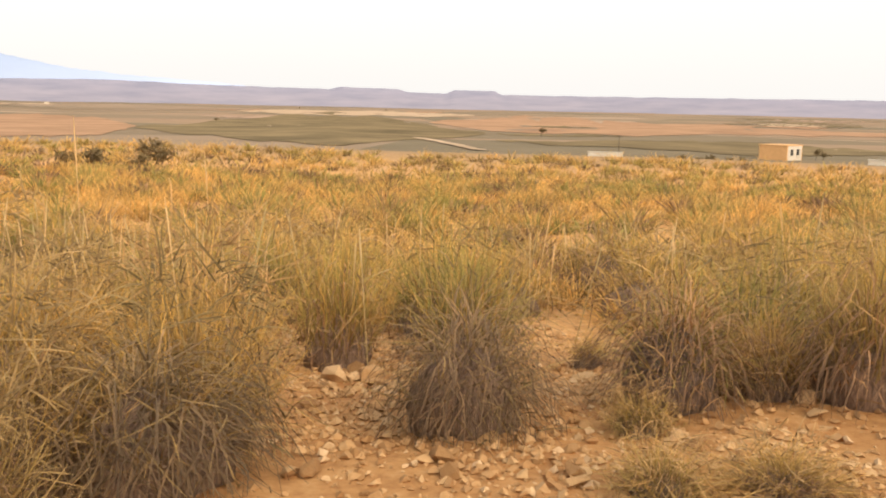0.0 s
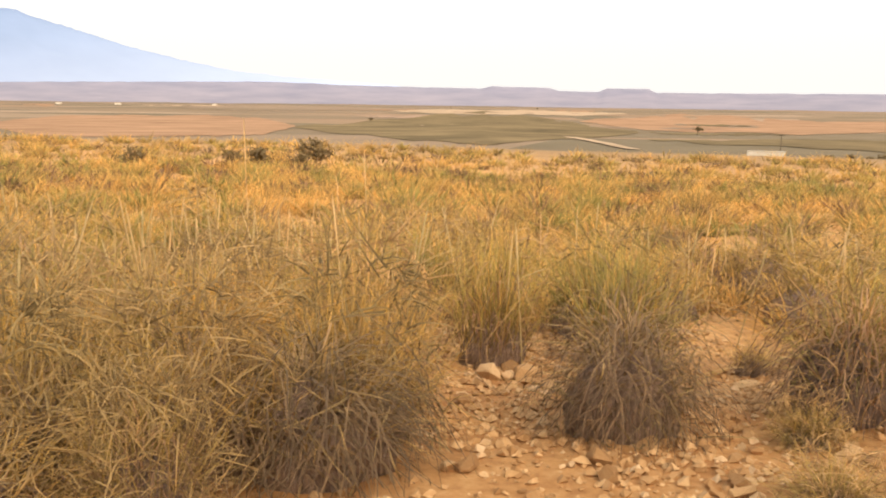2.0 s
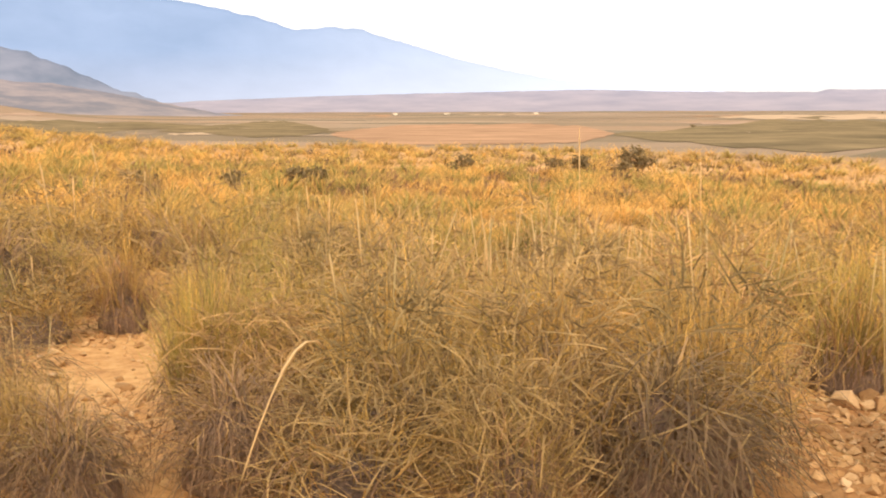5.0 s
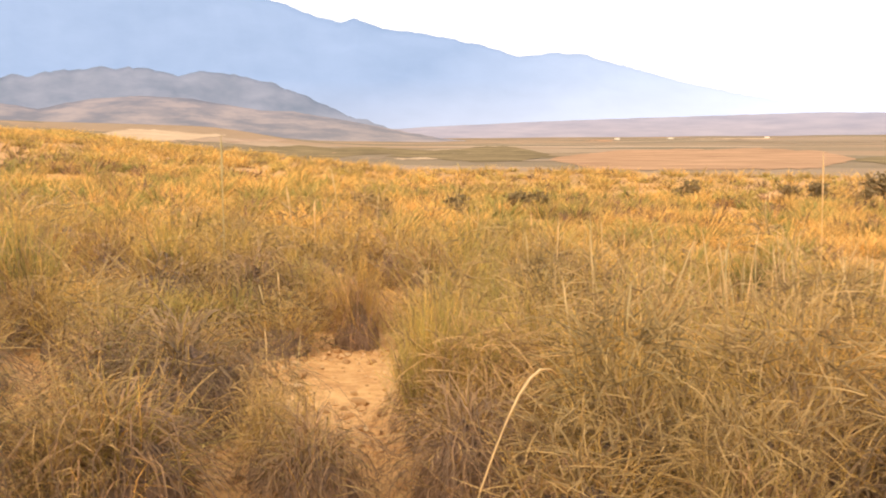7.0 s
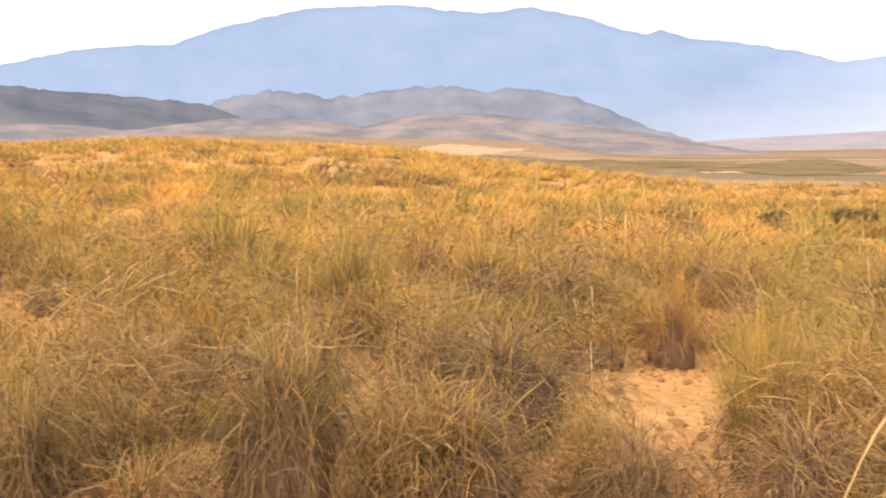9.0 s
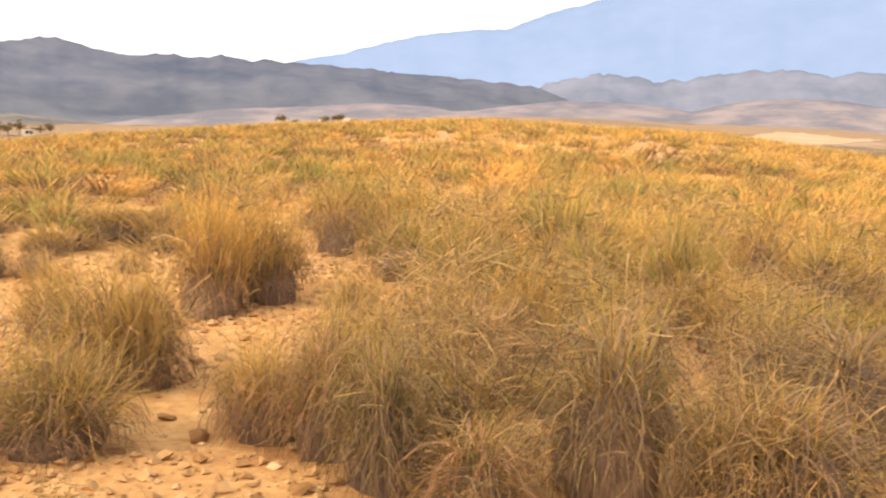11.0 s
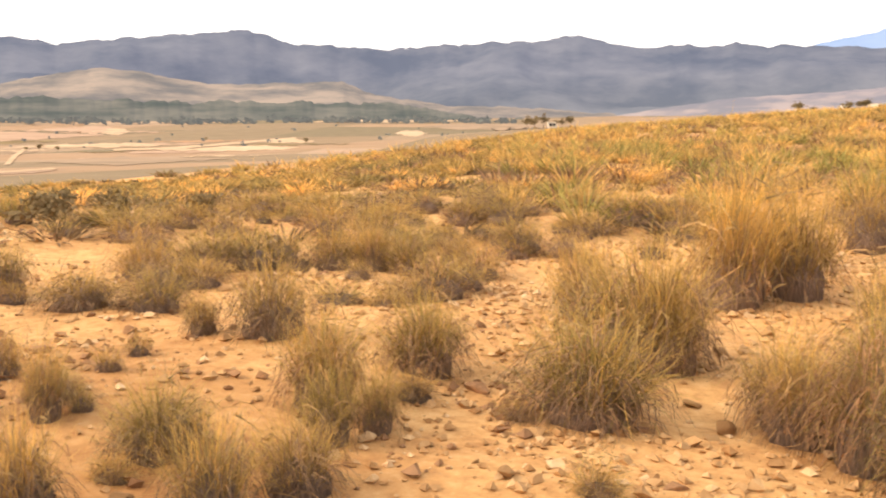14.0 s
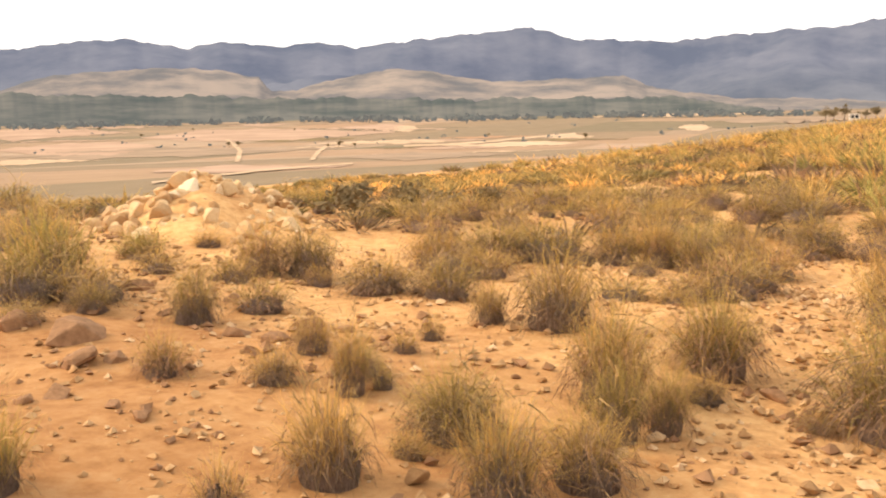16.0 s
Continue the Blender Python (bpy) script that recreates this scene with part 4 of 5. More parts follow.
def rock(x, y, size, label="angular pale limestone rock on ochre soil", lift=0.12):
    ob = new("rock", stone_rng.choice(STONES))
    ob.matrix_basis = pose(x, y, ground_height(x, y) + size * lift, stone_rng.uniform(-25, 25), stone_rng.uniform(-25, 25), stone_rng.uniform(0, 360)) @ Matrix.Diagonal((size, size * stone_rng.uniform(0.6, 1.0), size * stone_rng.uniform(0.7, 1.1), 1))
    return tagged(ob, label, "rock", "loose rocks")


# x, y, size
for x, y, s in [(-0.33, 6.75, 0.24), (-0.12, 6.25, 0.25), (-0.2, 6.5, 0.28), (-0.62, 6.9, 0.2), (0.02, 6.1, 0.2), (0.52, 4.62, 0.26), (1.28, 6.3, 0.2), (-0.45, 6.45, 0.26), (1.12, 6.7, 0.2),
                (2.3, 5.1, 0.2), (0.9, 4.1, 0.17), (0.35, 4.4, 0.12), (1.5, 4.6, 0.14), (2.75, 4.9, 0.15), (3.0, 5.2, 0.2)]:
    rock(x, y, s)
ROCKY = [(2, 5.9, 1.3, 1.1, 55), (2.5, 6.3, 0.55, 0.5, 34), (-4, 4.6, 1.6, 0.8, 26), (-10, 8.5, 1.2, 2.0, 12), (89, 10.6, 0.9, 1.0, 20), (97, 8.0, 0.9, 1.6, 18), (95, 5.0, 1.2, 1.2, 22), (108, 4.2, 1.5, 1.0, 12), (128, 4.6, 2.2, 1.4, 16), (104, 8.6, 1.6, 1.4, 12), (48, 6.3, 0.8, 1.6, 22), (-14, 4.6, 2.2, 0.7, 24), (118, 7.5, 2.5, 1.5, 10)]
for turn, r, across, deep, n in ROCKY:                # direction, distance, spread across and along, how many
    for _ in range(n):
        a, d = radians(turn + math.degrees(stone_rng.gauss(0, across * 0.5) / r)), r + stone_rng.gauss(0, deep * 0.6)
        rock(-d * math.sin(a), d * math.cos(a), 0.05 + 0.14 * stone_rng.random() ** 2.2)


def gravel(name, seed, n, r0, r1, size, label, turns=(-36, 162), mat=STONE):
    """Loose stones past counting, joined."""
    rng = np.random.default_rng(seed)
    base = np.array([(0, 0, 0.55), (0.55, 0.05, 0), (0.1, 0.5, 0.1), (-0.5, 0.12, 0.05), (-0.08, -0.52, 0), (0.1, -0.05, -0.4), (0.32, 0.3, 0.34), (-0.3, -0.26, 0.3)])
    tri = [(0, 1, 6), (0, 6, 2), (0, 2, 3), (0, 3, 7), (0, 7, 4), (0, 4, 1), (1, 2, 6), (3, 4, 7), (5, 2, 1), (5, 3, 2), (5, 4, 3), (5, 1, 4)]
    vs, fs = [], []
    made = 0
    while made < n:
        turn, r = rng.uniform(*turns), math.sqrt(rng.uniform(r0 ** 2, r1 ** 2))
        x, y = -r * math.sin(radians(turn)), r * math.cos(radians(turn))
        if noise.noise((x * 0.9, y * 0.9, 8.0)) + 0.35 * noise.noise((x * 3, y * 3, 2.0)) < rng.uniform(-0.6, 0.5):
            continue
        s = size[0] + (size[1] - size[0]) * rng.random() ** 3
        p = (base + rng.normal(0, 0.12, base.shape)) * s * np.array([1, 1, 0.75])
        c, q = math.cos(rng.uniform(0, 7)), 0
        t = rng.uniform(0, 6.28)
        rot = np.array([[math.cos(t), -math.sin(t), 0], [math.sin(t), math.cos(t), 0], [0, 0, 1]])
        vs.append(p @ rot.T + np.array([x, y, ground_height(x, y) + s * 0.12]))
        fs.extend((a + made * 8, b + made * 8, d + made * 8) for a, b, d in tri)
        made += 1
    return tagged(new(name, mesh_from(name, np.concatenate(vs).tolist(), fs, mat, False)), label, "gravel", kind="stuff")


gravel("pebbles", 5, 6500, 2.6, 10, (0.012, 0.07), "loose limestone pebbles on ochre soil")
gravel("broken_stones", 7, 7500, 3.4, 8.5, (0.016, 0.075), "broken ochre stones strewn in the gap", (-32, 14))
gravel("path_stones", 8, 3600, 3.6, 11.5, (0.015, 0.085), "broken stones along the bare path", (84, 112))
gravel("gap_stones", 11, 1700, 3.6, 9, (0.015, 0.08), "ochre stones in the gap between tussocks", (40, 64))
gravel("slope_stones", 9, 2600, 2.8, 9, (0.012, 0.06), "small pale stones on the open slope", (108, 162))
gravel("earth_crumbs", 10, 1700, 2.8, 13, (0.02, 0.1), "red-brown crumbs of dry earth", (110, 162), CLOD)
gravel("scattered_stones", 6, 2400, 9, 24, (0.03, 0.13), "pale stones scattered over the steppe")

# the heap of rubble
HEAP = (-7.0, -10.0)
BLOCKS = [stone_mesh("boulder", s, f, 12, RUBBLE) for s, f in ((31, 0.8), (32, 0.65), (33, 0.9), (34, 0.7))]


def rubble_heap():
    top = new("rubble_heap")
    hx, hy = HEAP
    z0 = ground_height(hx, hy) - 0.05
    top.matrix_basis = pose(hx, hy, z0, 0, 0, 53)
    verts, faces, n, rings = [], [], 40, 12
    for k in range(rings + 1):
        q = k / rings
        for i in range(n):
            a = 2 * math.pi * i / n
            lump = 1 + 0.22 * noise.noise((math.cos(a) * 1.6, math.sin(a) * 1.6, 4.0))
            r = q * lump
            z = 0.74 * (1 - q) ** 0.9 + 0.09 * noise.noise((r * math.cos(a) * 4, r * math.sin(a) * 4, 9))
            verts.append((2.3 * r * math.cos(a), 1.5 * r * math.sin(a), max(-0.25, z - 0.06 - 0.25 * (q > 0.98))))
    for k in range(rings):
        for i in range(n):
            a, b = k * n + i, k * n + (i + 1) % n
            faces.append((a, a + n, b + n, b))
    child("earth_core", mesh_from("earth_core", verts, faces, SOIL), top, "ochre earth core")
    for i in range(290):
        q = stone_rng.random() ** 0.55
        a = stone_rng.uniform(0, 2 * math.pi)
        s = stone_rng.uniform(0.08, 0.18) if i > 80 else stone_rng.uniform(0.18, 0.42)
        b = child("boulder", stone_rng.choice(BLOCKS), top)
        b.matrix_basis = pose(2.25 * q * math.cos(a), 1.45 * q * math.sin(a), 0.70 * (1 - q) ** 0.9 + s * 0.08, stone_rng.uniform(-30, 30), stone_rng.uniform(-30, 30), stone_rng.uniform(0, 360)) @ Matrix.Diagonal((s, s, s, 1))
    return tagged(top, "heap of broken pale ochre rubble", "rubble heap")


rubble_heap()

# ---------------------------------------------------------------- fields, house and trees on the plain
# from and to (degrees to the left of +y), near and far edge (degrees over eye level), soil
FIELDS_EAST = [
    (18.6, 27.6, -2.26, -1.17, PLOUGH), (-2.5, 18.6, -2.85, -0.71, SCRUB), (-27.6, 1.0, -1.77, -0.69, PLOUGH), (-27.7, -3.2, -2.72, -1.78, SCRUB),
    (-1.8, 12.8, -0.83, -0.55, STUBBLE), (-7.3, 11.1, -0.06, 0.19, STUBBLE), (-27.5, -10.8, -0.06, 0.36, FALLOW), (11.1, 25.8, -0.80, -0.37, FALLOW),
    (36.7, 45.7, -0.31, 0.52, PINK), (19.1, 36.2, -2.38, -1.14, PLOUGH), (36.2, 46.4, -1.85, -0.88, SCRUB), (21.2, 28.9, -0.52, -0.24, STUBBLE),
    (56.1, 64.1, -0.43, 0.37, STUBBLE), (42.3, 58.5, -1.59, -0.61, SCRUB), (36.6, 44.0, -0.36, 0.40, PINK), (19.0, 35.9, -2.23, -1.08, PLOUGH),
    (50.6, 66.8, 0.76, 1.26, FALLOW), (35.3, 50.7, -0.34, -0.06, SCRUB)]
FIELDS_WEST = [
    (148.6, 157.2, -0.54, 0.22, PINK), (132.8, 148.0, -0.84, -0.15, PINK), (121.5, 131.0, -1.5, -1.22, STUBBLE), (129.0, 137.5, -1.2, -0.98, STUBBLE), (131.5, 136.0, -0.35, 0.05, PINK), (150.3, 156.8, -1.9, -1.6, STUBBLE),
    (135.6, 147.5, -2.75, -2.3, PINK), (147.0, 156.0, -1.45, -0.7, PINK), (148.5, 151.9, 0.63, 1.08, STUBBLE), (131.3, 134.1, -0.51, -0.06, STUBBLE), (136.3, 155.6, -1.71, -1.11, FALLOW),
    (125.7, 136.3, -2.3, -1.67, FALLOW), (113.5, 115.5, -0.67, -0.36, STUBBLE), (125.7, 146.3, 0.11, 0.46, FALLOW), (120.5, 124.5, -1.06, -0.84, STUBBLE),
    (113.7, 114.9, -0.71, -0.44, STUBBLE), (110.8, 120.6, 0.12, 0.39, STUBBLE), (104.6, 113.7, -0.34, 0.07, FALLOW)]


def reach(turn, up, start):
    """The distance at which the ground beyond the steppe stands that many degrees over eye level."""
    a, r = radians(turn), start
    while r < 1900:
        if math.degrees(math.atan2(ground_height(-r * math.sin(a), r * math.cos(a)) - EYE, r)) >= up:
            break
        r *= 1.02
    return r


def field(turn0, turn1, low, high, mat, seed):
    """A strip of farmland with uneven edges that lies on the plain."""
    cols, rows = 30, 4
    verts, faces = [], []
    for i in range(cols):
        q = i / (cols - 1)
        turn = turn0 + (turn1 - turn0) * q
        a = radians(turn)
        pinch = min(1.0, (2.8 + 1.6 * math.sin(seed * 7)) * q + 0.06, (3.0 + 1.8 * math.cos(seed * 5)) * (1 - q) + 0.06)
        start = curve(BROW, turn)[0] * 1.5
        mid = 0.5 * (low + high) + 0.12 * (high - low) * noise.noise((turn * 0.35, seed, 1.0))
        half = 0.5 * (high - low) * pinch
        r0 = reach(turn, mid - half + 0.07 * noise.noise((turn * 1.3, seed, 3.0)) + 0.05 * noise.noise((turn * 4, seed, 3.0)), start)
        r1 = max(r0 + 4, reach(turn, mid + half + 0.07 * noise.noise((turn * 1.3, seed, 6.0)) + 0.05 * noise.noise((turn * 4, seed, 6.0)), start))
        for j in range(rows):
            r = r0 + (r1 - r0) * j / (rows - 1)
            x, y = -r * math.sin(a), r * math.cos(a)
            verts.append((x, y, ground_height(x, y) + 0.08 + 0.0002 * r))
    for i in range(cols - 1):
        for j in range(rows - 1):
            k = i * rows + j
            faces.append((k, k + rows, k + rows + 1, k + 1))
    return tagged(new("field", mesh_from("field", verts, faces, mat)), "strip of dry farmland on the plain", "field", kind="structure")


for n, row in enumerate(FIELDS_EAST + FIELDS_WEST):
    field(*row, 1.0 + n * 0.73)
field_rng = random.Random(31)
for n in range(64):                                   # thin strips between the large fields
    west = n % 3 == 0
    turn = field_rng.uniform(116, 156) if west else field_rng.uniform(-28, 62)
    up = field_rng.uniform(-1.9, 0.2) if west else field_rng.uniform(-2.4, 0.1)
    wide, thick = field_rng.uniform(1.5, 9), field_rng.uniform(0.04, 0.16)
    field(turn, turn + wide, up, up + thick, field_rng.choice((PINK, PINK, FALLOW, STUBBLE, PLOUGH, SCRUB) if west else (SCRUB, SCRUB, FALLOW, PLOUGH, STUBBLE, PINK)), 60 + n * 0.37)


def track(points, wide, tall):
    """A pale dirt track on the plain through (turn, degrees over eye level) points."""
    verts, faces = [], []
    for (t0, e0), (t1, e1) in zip(points, points[1:]):
        for i in range(13):
            w = i / 12
            turn = t0 + (t1 - t0) * w + 0.06 * noise.noise((t0 + w * 3, e0, 1.0))
            up = e0 + (e1 - e0) * w + 0.03 * noise.noise((t0 + w * 4, e0, 7.0))
            start = curve(BROW, turn)[0] * 1.35
            for sign in (-1, 1):
                x, y, z = spot(turn + sign * wide, reach(turn, up + sign * tall, start))
                verts.append((x, y, z + 0.16 + 0.0003 * math.hypot(x, y)))
    for k in range(len(verts) // 2 - 1):
        if (k + 1) % 13:
            faces.append((2 * k, 2 * k + 1, 2 * k + 3, 2 * k + 2))
    return tagged(new("dirt_track", mesh_from("dirt_track", verts, faces, STUBBLE)), "pale dirt track across the dry plain", "road", kind="structure")


def box(name, size, at, mat, parent, label="", bevel=0.0):
    bm = bmesh.new()
    bmesh.ops.create_cube(bm, size=1)
    bmesh.ops.scale(bm, vec=size, verts=bm.verts)
    if bevel:
        bmesh.ops.bevel(bm, geom=bm.edges, offset=bevel, segments=1, affect="EDGES")
    bmesh.ops.translate(bm, vec=at, verts=bm.verts)
    me = bpy.data.meshes.new(name)
    bm.to_mesh(me)
    bm.free()
    me.materials.append(mat)
    return child(name, me, parent, label)


def spot(turn, r):
    a = radians(turn)
    x, y = -r * math.sin(a), r * math.cos(a)
    return x, y, ground_height(x, y)


track([(147.6, -3.24), (141.5, -2.72), (135.5, -2.38)], 0.0, 0.05)
track([(138.0, -2.11), (137.5, -1.53), (136.8, -1.14)], 0.16, 0.0)
track([(142.5, -2.09), (142.3, -1.42), (143.0, -0.73)], 0.14, 0.0)
track([(132.3, -1.37), (128.8, -1.29), (121.6, -0.78)], 0.0, 0.06)
track([(1.7, -2.14), (-0.4, -2.48), (-2.5, -2.9)], 0.5, 0.02)


def farmhouse(turn, r, yaw, wide, deep, high, label, bare=True):
    """A flat-roofed block house: four walls, roof slab, two windows and a door."""
    top = new("farmhouse")
    top.matrix_basis = pose(*spot(turn, r), 0, 0, yaw)
    side = BLOCKWORK if bare else WHITEWASH
    t = 0.25
    box("wall", (wide, t, high), (0, -deep / 2 + t / 2, high / 2 - 0.3), side, top, "bare orange block wall" if bare else "")
    box("wall", (wide, t, high), (0, deep / 2 - t / 2, high / 2 - 0.3), side, top)
    box("wall", (t, deep - 2 * t, high), (-wide / 2 + t / 2, 0, high / 2 - 0.3), side, top)
    box("wall", (t, deep - 2 * t, high), (wide / 2 - t / 2 + 0.02, 0, high / 2 - 0.3), WHITEWASH, top, "whitewashed wall")
    box("roof", (wide + 0.16, deep + 0.16, 0.14), (0, 0, high - 0.22), side, top)
    for y in (-deep * 0.2, deep * 0.2):
        w = box("window", (0.1, 0.85, 1.0), (wide / 2 + 0.04, y, high * 0.5), PANE, top, "small dark window")
        box("window_sill", (0.16, 1.05, 0.1), (wide / 2 + 0.08, y, high * 0.5 - 0.55), WHITEWASH, w)
    return tagged(top, label, "house")


farmhouse(-20.15, 166, -45, 4.9, 5.7, 2.75, "small flat-roofed house of bare orange blocks")
for turn, r, yaw, w, d in [(91.4, 322, 15, 3.4, 2.5), (87.4, 326, 40, 4.5, 3), (105.8, 322, 20, 4, 3), (89.0, 330, 10, 3, 2.5)]:
    farmhouse(turn, r, yaw, w, d, 2.2, "low whitewashed hut on the far rise", False)
for turn, up, w in [(32.1, -0.5, 9), (28.9, -0.46, 12), (23.4, -0.45, 9), (130.0, 0.38, 7), (117.7, 0.42, 11), (135.2, 0.45, 5), (150.0, 0.4, 6)]:
    farmhouse(turn, reach(turn, up, 160), turn, w, 5, 3.5, "far white farm building on the plain", False)


def low_wall(turn, r, length, high):
    top = new("garden_wall")
    top.matrix_basis = pose(*spot(turn, r), 0, 0, turn)
    box("wall_body", (length, 0.4, high + 0.6), (0, 0, high / 2 - 0.3), WHITEWASH, top, "", 0.04)
    box("coping", (length + 0.1, 0.55, 0.1), (0, 0, high + 0.02), WHITEWASH, top)
    return tagged(top, "low whitewashed garden wall on the plain", "wall")


low_wall(-10.0, 152, 5.6, 0.75)
low_wall(-25.4, 158, 3.0, 0.8)


def pole(turn, r, high):
    top = new("utility_pole")
    top.matrix_basis = pose(*spot(turn, r))
    child("shaft", stem_mesh("shaft", [(0, 0, -0.3 + (high + 0.3) * i / 6) for i in range(7)], 0.2, 0, BARK), top)
    box("crossarm", (0.9, 0.08, 0.08), (0, 0, high - 0.35), BARK, top)
    return tagged(top, "thin wooden utility pole on the plain", "pole")


pole(-10.8, 156, 3.6)


def leafy_mesh(name, seed, wide, high, base, n, leaf):
    """A crown of many small leaf sprays with an uneven outline and gaps."""
    rng = np.random.default_rng(seed)
    c = rng.normal(0, 1, (9, 3)) * [wide * 0.23, wide * 0.23, high * 0.2] + [0, 0, base + high * 0.5]
    k = rng.integers(0, 9, n)
    p = c[k] + rng.normal(0, 1, (n, 3)) * [wide * 0.13, wide * 0.13, high * 0.12]
    p[:, 2] = np.maximum(p[:, 2], base * 0.4 + 0.02)
    u, v = rng.normal(0, 1, (n, 3)) * leaf * 0.6, rng.normal(0, 1, (n, 3)) * leaf * 0.6
    pts = np.stack([p - u, p - v * 0.6, p + u, p + v * 0.6], 1).reshape(-1, 3)
    return mesh_from(name, pts.tolist(), [(4 * i, 4 * i + 1, 4 * i + 2, 4 * i + 3) for i in range(n)], LEAF, False)


def tree_pattern(seed):
    """A small round-headed tree four metres high."""
    rng = random.Random(seed)
    top = new("tree")
    child("trunk", stem_mesh("trunk", [(0.05 * math.sin(i), 0.06 * i, -0.2 + 0.4 * i) for i in range(6)], 0.28, 0, BARK), top)
    for i in range(4):
        a = i * 1.6 + rng.random()
        child("limb", stem_mesh("limb", [(0.9 * math.cos(a) * q, 0.25 + 0.9 * math.sin(a) * q, 1.5 + 1.3 * q) for q in (0, 0.3, 0.6, 1)], 0.12, 0, BARK), top)
    child("crown", leafy_mesh("crown", seed, 3.2, 2.6, 1.3, 420, 0.26), top)
    return tagged(top, "small dark round-headed tree on the plain", "tree", "scattered trees")


def bush_pattern(seed):
    top = new("bush")
    for i in range(3):
        a = 2.1 * i + seed
        child("twig", stem_mesh("twig", [(0.3 * math.cos(a) * q, 0.3 * math.sin(a) * q, 0.7 * q - 0.05) for q in (0, 0.35, 0.7, 1)], 0.05, 0, BARK), top)
    child("crown", leafy_mesh("crown", seed + 40, 1.2, 1.0, 0.12, 520, 0.085), top)
    return tagged(top, "dark olive bush among the golden grass", "bush", "dark bushes")


tree_rng = random.Random(4)
TREES, BUSHES = [tree_pattern(s) for s in (1, 2, 3)], [bush_pattern(s) for s in (1, 2, 3)]


def set_out(src, x, y, k):
    ob = copy_thing(src, pose(x, y, ground_height(x, y), 0, 0, tree_rng.uniform(0, 360)))
    ob.scale = (k * tree_rng.uniform(0.85, 1.2), k * tree_rng.uniform(0.85, 1.2), k)


for turn, r, k in [(91.4, 318, 1.15), (90.7, 316, 0.7), (88.75, 318, 0.9), (88.0, 316, 1.05), (88.3, 320, 0.9), (106.9, 318, 0.95), (104.7, 316, 1.0), (107.3, 322, 1.2), (106.3, 325, 1.3), (105.2, 322, 0.8), (-22.1, 170, 0.5), (-22.5, 168, 0.4), (86.9, 320, 0.5)]:
    x, y, _ = spot(turn, r)
    set_out(tree_rng.choice(TREES), x, y, k)
for turn, up in [(9.0, -0.25), (3.7, -0.15), (142.95, -1.19), (142.4, -1.21), (137.0, -1.38), (136.3, -1.35), (135.3, -1.36), (150.3, -0.1), (134.1, -0.42), (127.0, -0.9), (121.0, -1.15), (139.0, -0.3), (-6.0, -1.9), (14.0, -1.4), (145.0, -0.2), (126.0, 0.2), (119.0, 0.1), (152.5, 0.0), (148.0, -0.5)]:
    x, y, _ = spot(turn, reach(turn, up, 120))
    set_out(tree_rng.choice(TREES), x, y, tree_rng.uniform(0.7, 1.1))
for turn, r, k in [(16.9, 45, 1.25), (20.4, 41, 1.0), (18.0, 41.5, 0.8), (22.2, 43, 0.7), (41.7, 24, 0.6), (38.0, 27, 0.65), (36.6, 28, 0.6), (46.8, 21.8, 0.65), (28.0, 38, 0.8), (47.6, 23, 0.6), 
                   (-13.5, 128, 1.0), (-14.6, 130, 1.2), (-15.5, 128, 0.9), (-16.4, 131, 1.2), (-17.3, 128, 1.0), (-18.2, 130, 1.1)]:
    x, y, _ = spot(turn, r)
    set_out(tree_rng.choice(BUSHES), x, y, k)
for x, y, k in [(-9.2, -9.6, 0.5), (-8.5, -8.9, 0.42), (-10.1, -9.3, 0.45), (-10.8, -8.4, 0.4)]:
    set_out(tree_rng.choice(BUSHES), x, y, k)
for src in TREES + BUSHES:
    for o in (*src.children_recursive, src):
        bpy.data.objects.remove(o)

# ---------------------------------------------------------------- single dry stems, clods


def dry_stem(base, tip, sag, thick=0.009, head=0.3):
    ob = new("dry_stem", stem_mesh("dry_stem", [p - Vector(base) for p in bent(base, tip, sag, 11)], thick, head, STRAW))
    ob.location = base
    return tagged(ob, "pale dry esparto flower stem with a feathery head", "grass stem", "dry stems")


def from_ground(x, y, lift=0.0):
    return (x, y, ground_height(x, y) + lift)


dry_stem(from_ground(-1.98, 2.15), (-2.27, 3.24, 0.66), 0.36, 0.009, 0.5)
dry_stem(from_ground(-4.0, 10.95), (-4.09, 11.07, 1.46), 0.02, 0.014)
dry_stem(from_ground(-2.6, 11.5), (-2.69, 11.6, 1.07), 0.02, 0.014)
dry_stem(from_ground(-8.2, 5.5), (-8.24, 5.55, 1.71), 0.03, 0.021)
dry_stem((-2.94, 6.62, -0.05), (-2.66, 7.5, 0.46), 0.05, 0.014, 0.5)
dry_stem((-0.76, 7.68, 0.0), (-0.1, 7.61, 0.35), 0.03, 0.012, 0.4)
dry_stem((-4.75, 2.05, 0.2), (-4.6, 1.75, 0.32), 0.02, 0.012, 0.6)
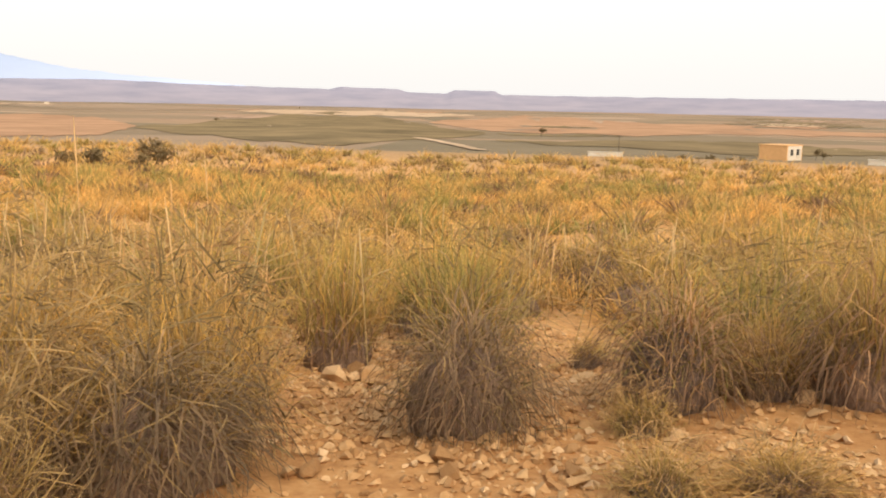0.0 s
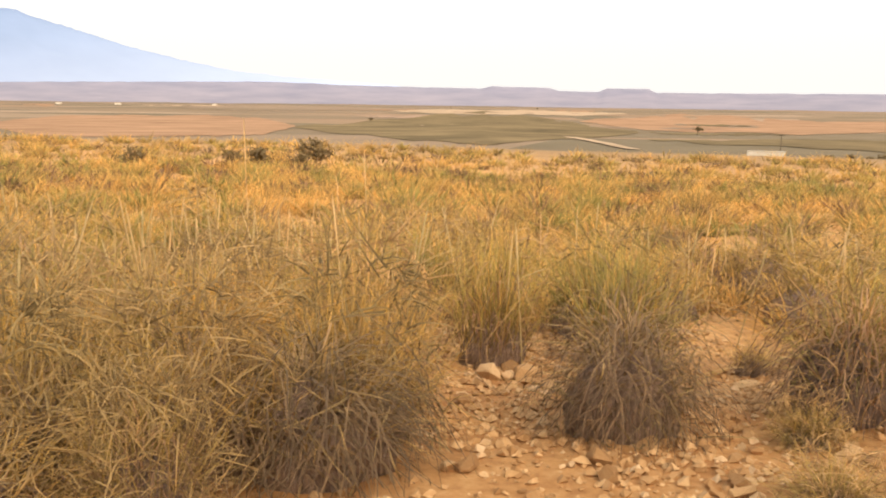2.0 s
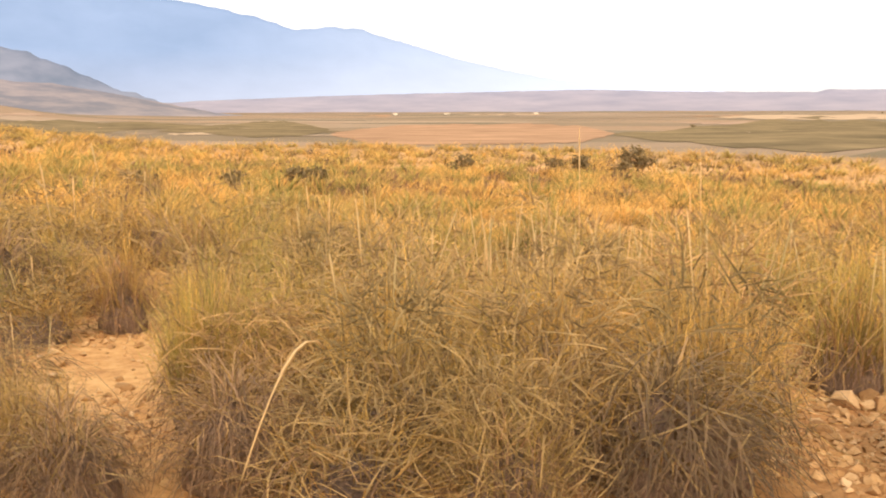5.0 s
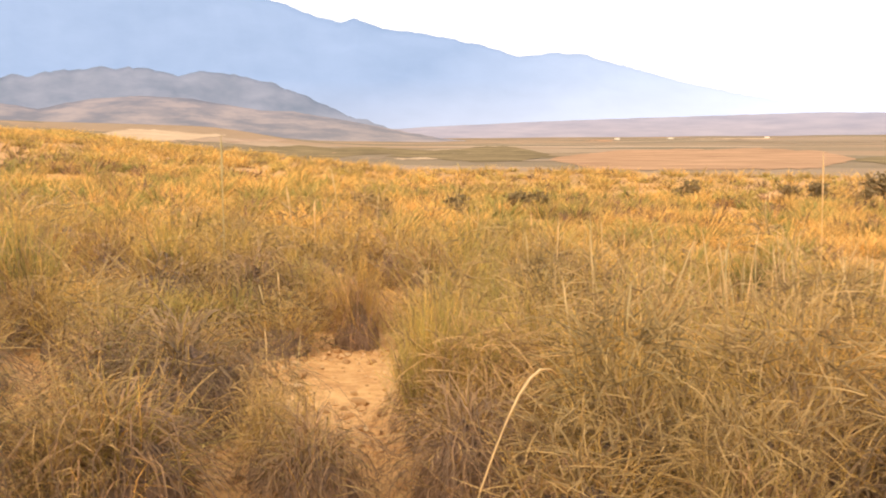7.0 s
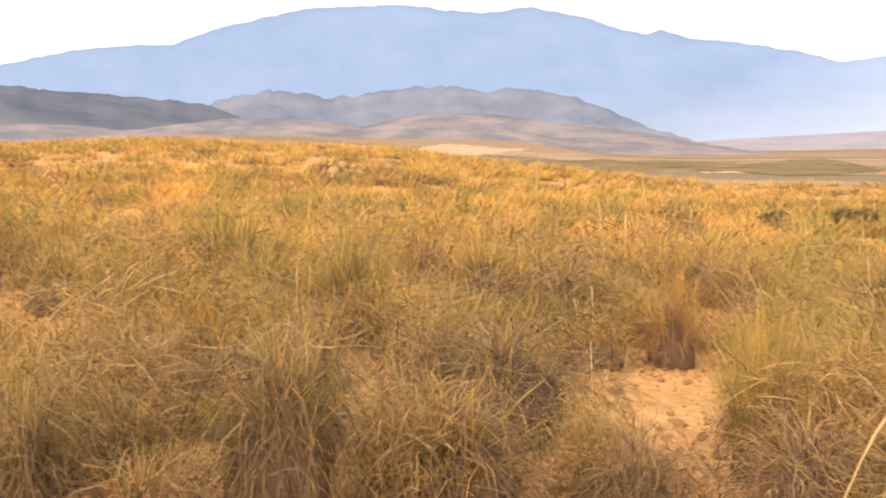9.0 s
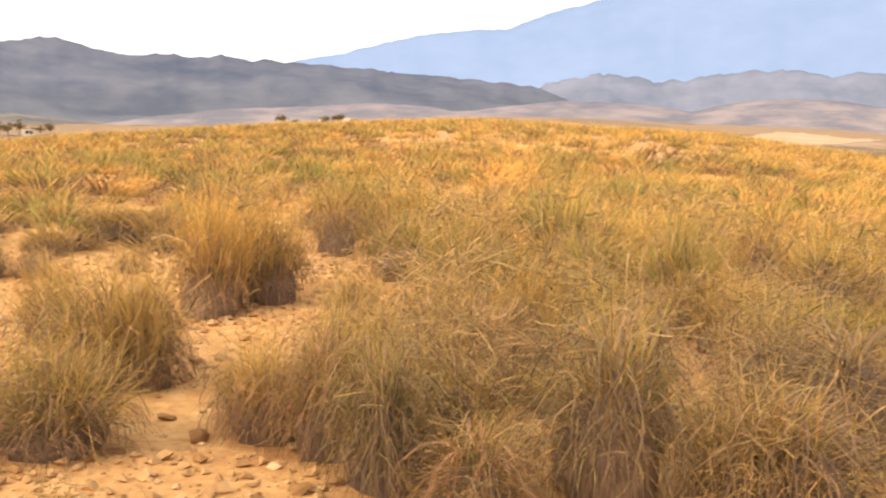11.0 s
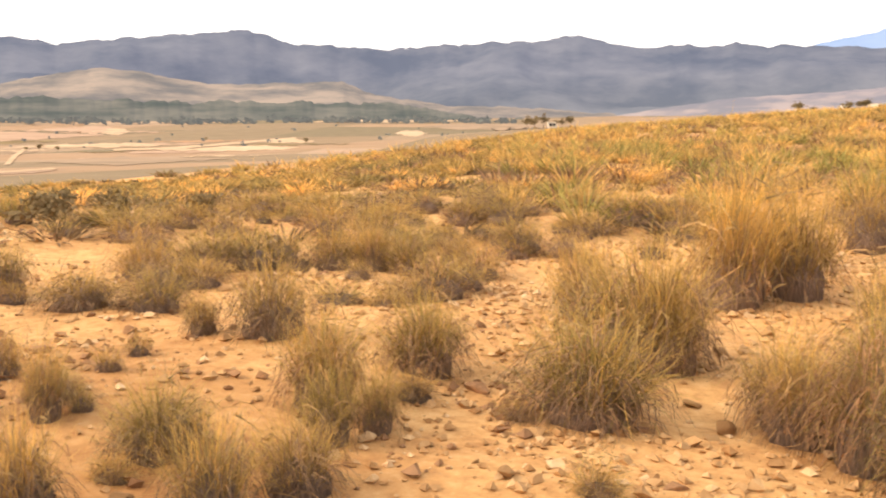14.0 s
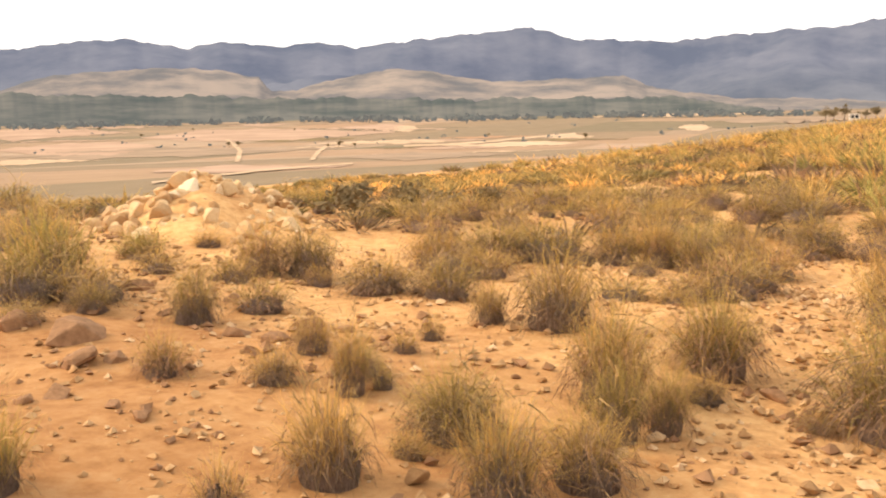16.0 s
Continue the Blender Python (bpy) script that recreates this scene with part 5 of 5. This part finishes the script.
dry_stem((-7.3, 0.75, 0.35), (-6.98, 0.57, 0.6), 0.02, 0.013, 0.6)
dry_stem(from_ground(2.45, 10.2), (2.3, 10.33, 0.45), 0.03, 0.013)
stem_rng = random.Random(17)
for _ in range(30):                                   # flower stems that stand over the tall mass
    a, r = radians(stem_rng.uniform(5, 27)), stem_rng.uniform(5.6, 9.5)
    x, y = -r * math.sin(a), r * math.cos(a)
    dry_stem(from_ground(x, y), (x + stem_rng.gauss(0, 0.2), y + stem_rng.gauss(0, 0.2), ground_height(x, y) + stem_rng.uniform(0.95, 1.3)), 0.05, 0.0085, 0.45)
for _ in range(46):
    turn, r = stem_rng.uniform(-24, 40), stem_rng.uniform(6.5, 14)
    a = radians(turn)
    x, y = -r * math.sin(a), r * math.cos(a)
    h = stem_rng.uniform(0.75, 1.2)
    dry_stem(from_ground(x, y), (x + stem_rng.gauss(0, 0.1), y + stem_rng.gauss(0, 0.1), ground_height(x, y) + h), 0.02, 0.011)


def earth_clod(x, y, size):
    me = stone_mesh("earth_clod", int(x * 37 + y * 91), 0.55)
    me.materials.clear()
    me.materials.append(CLOD)
    ob = new("earth_clod", me)
    ob.matrix_basis = pose(x, y, ground_height(x, y) + size * 0.05, 0, 0, x * 60) @ Matrix.Diagonal((size * 1.35, size, size * 1.15, 1))
    return tagged(ob, "red-brown clod of dry earth and roots", "earth clod", "earth clods")
for x, y, s in [(-2.53, -5.53, 0.27), (-2.63, -5.12, 0.37), (-3.43, -4.67, 0.21), (-3.86, -4.55, 0.20), (-2.41, -4.60, 0.28), (-2.54, -4.53, 0.14), (-3.43, -4.39, 0.20), (-2.04, -4.16, 0.16), (-1.89, -4.16, 0.12), (-2.09, -3.59, 0.11), (-2.10, -3.80, 0.09), (-2.21, -3.39, 0.06), (-3.70, -6.25, 0.26), (-3.88, -4.25, 0.12), (-4.38, -1.70, 0.13), (-4.67, -1.95, 0.16), (-3.73, -0.75, 0.09), (-4.49, -1.00, 0.11)]:
    earth_clod(x, y, s)
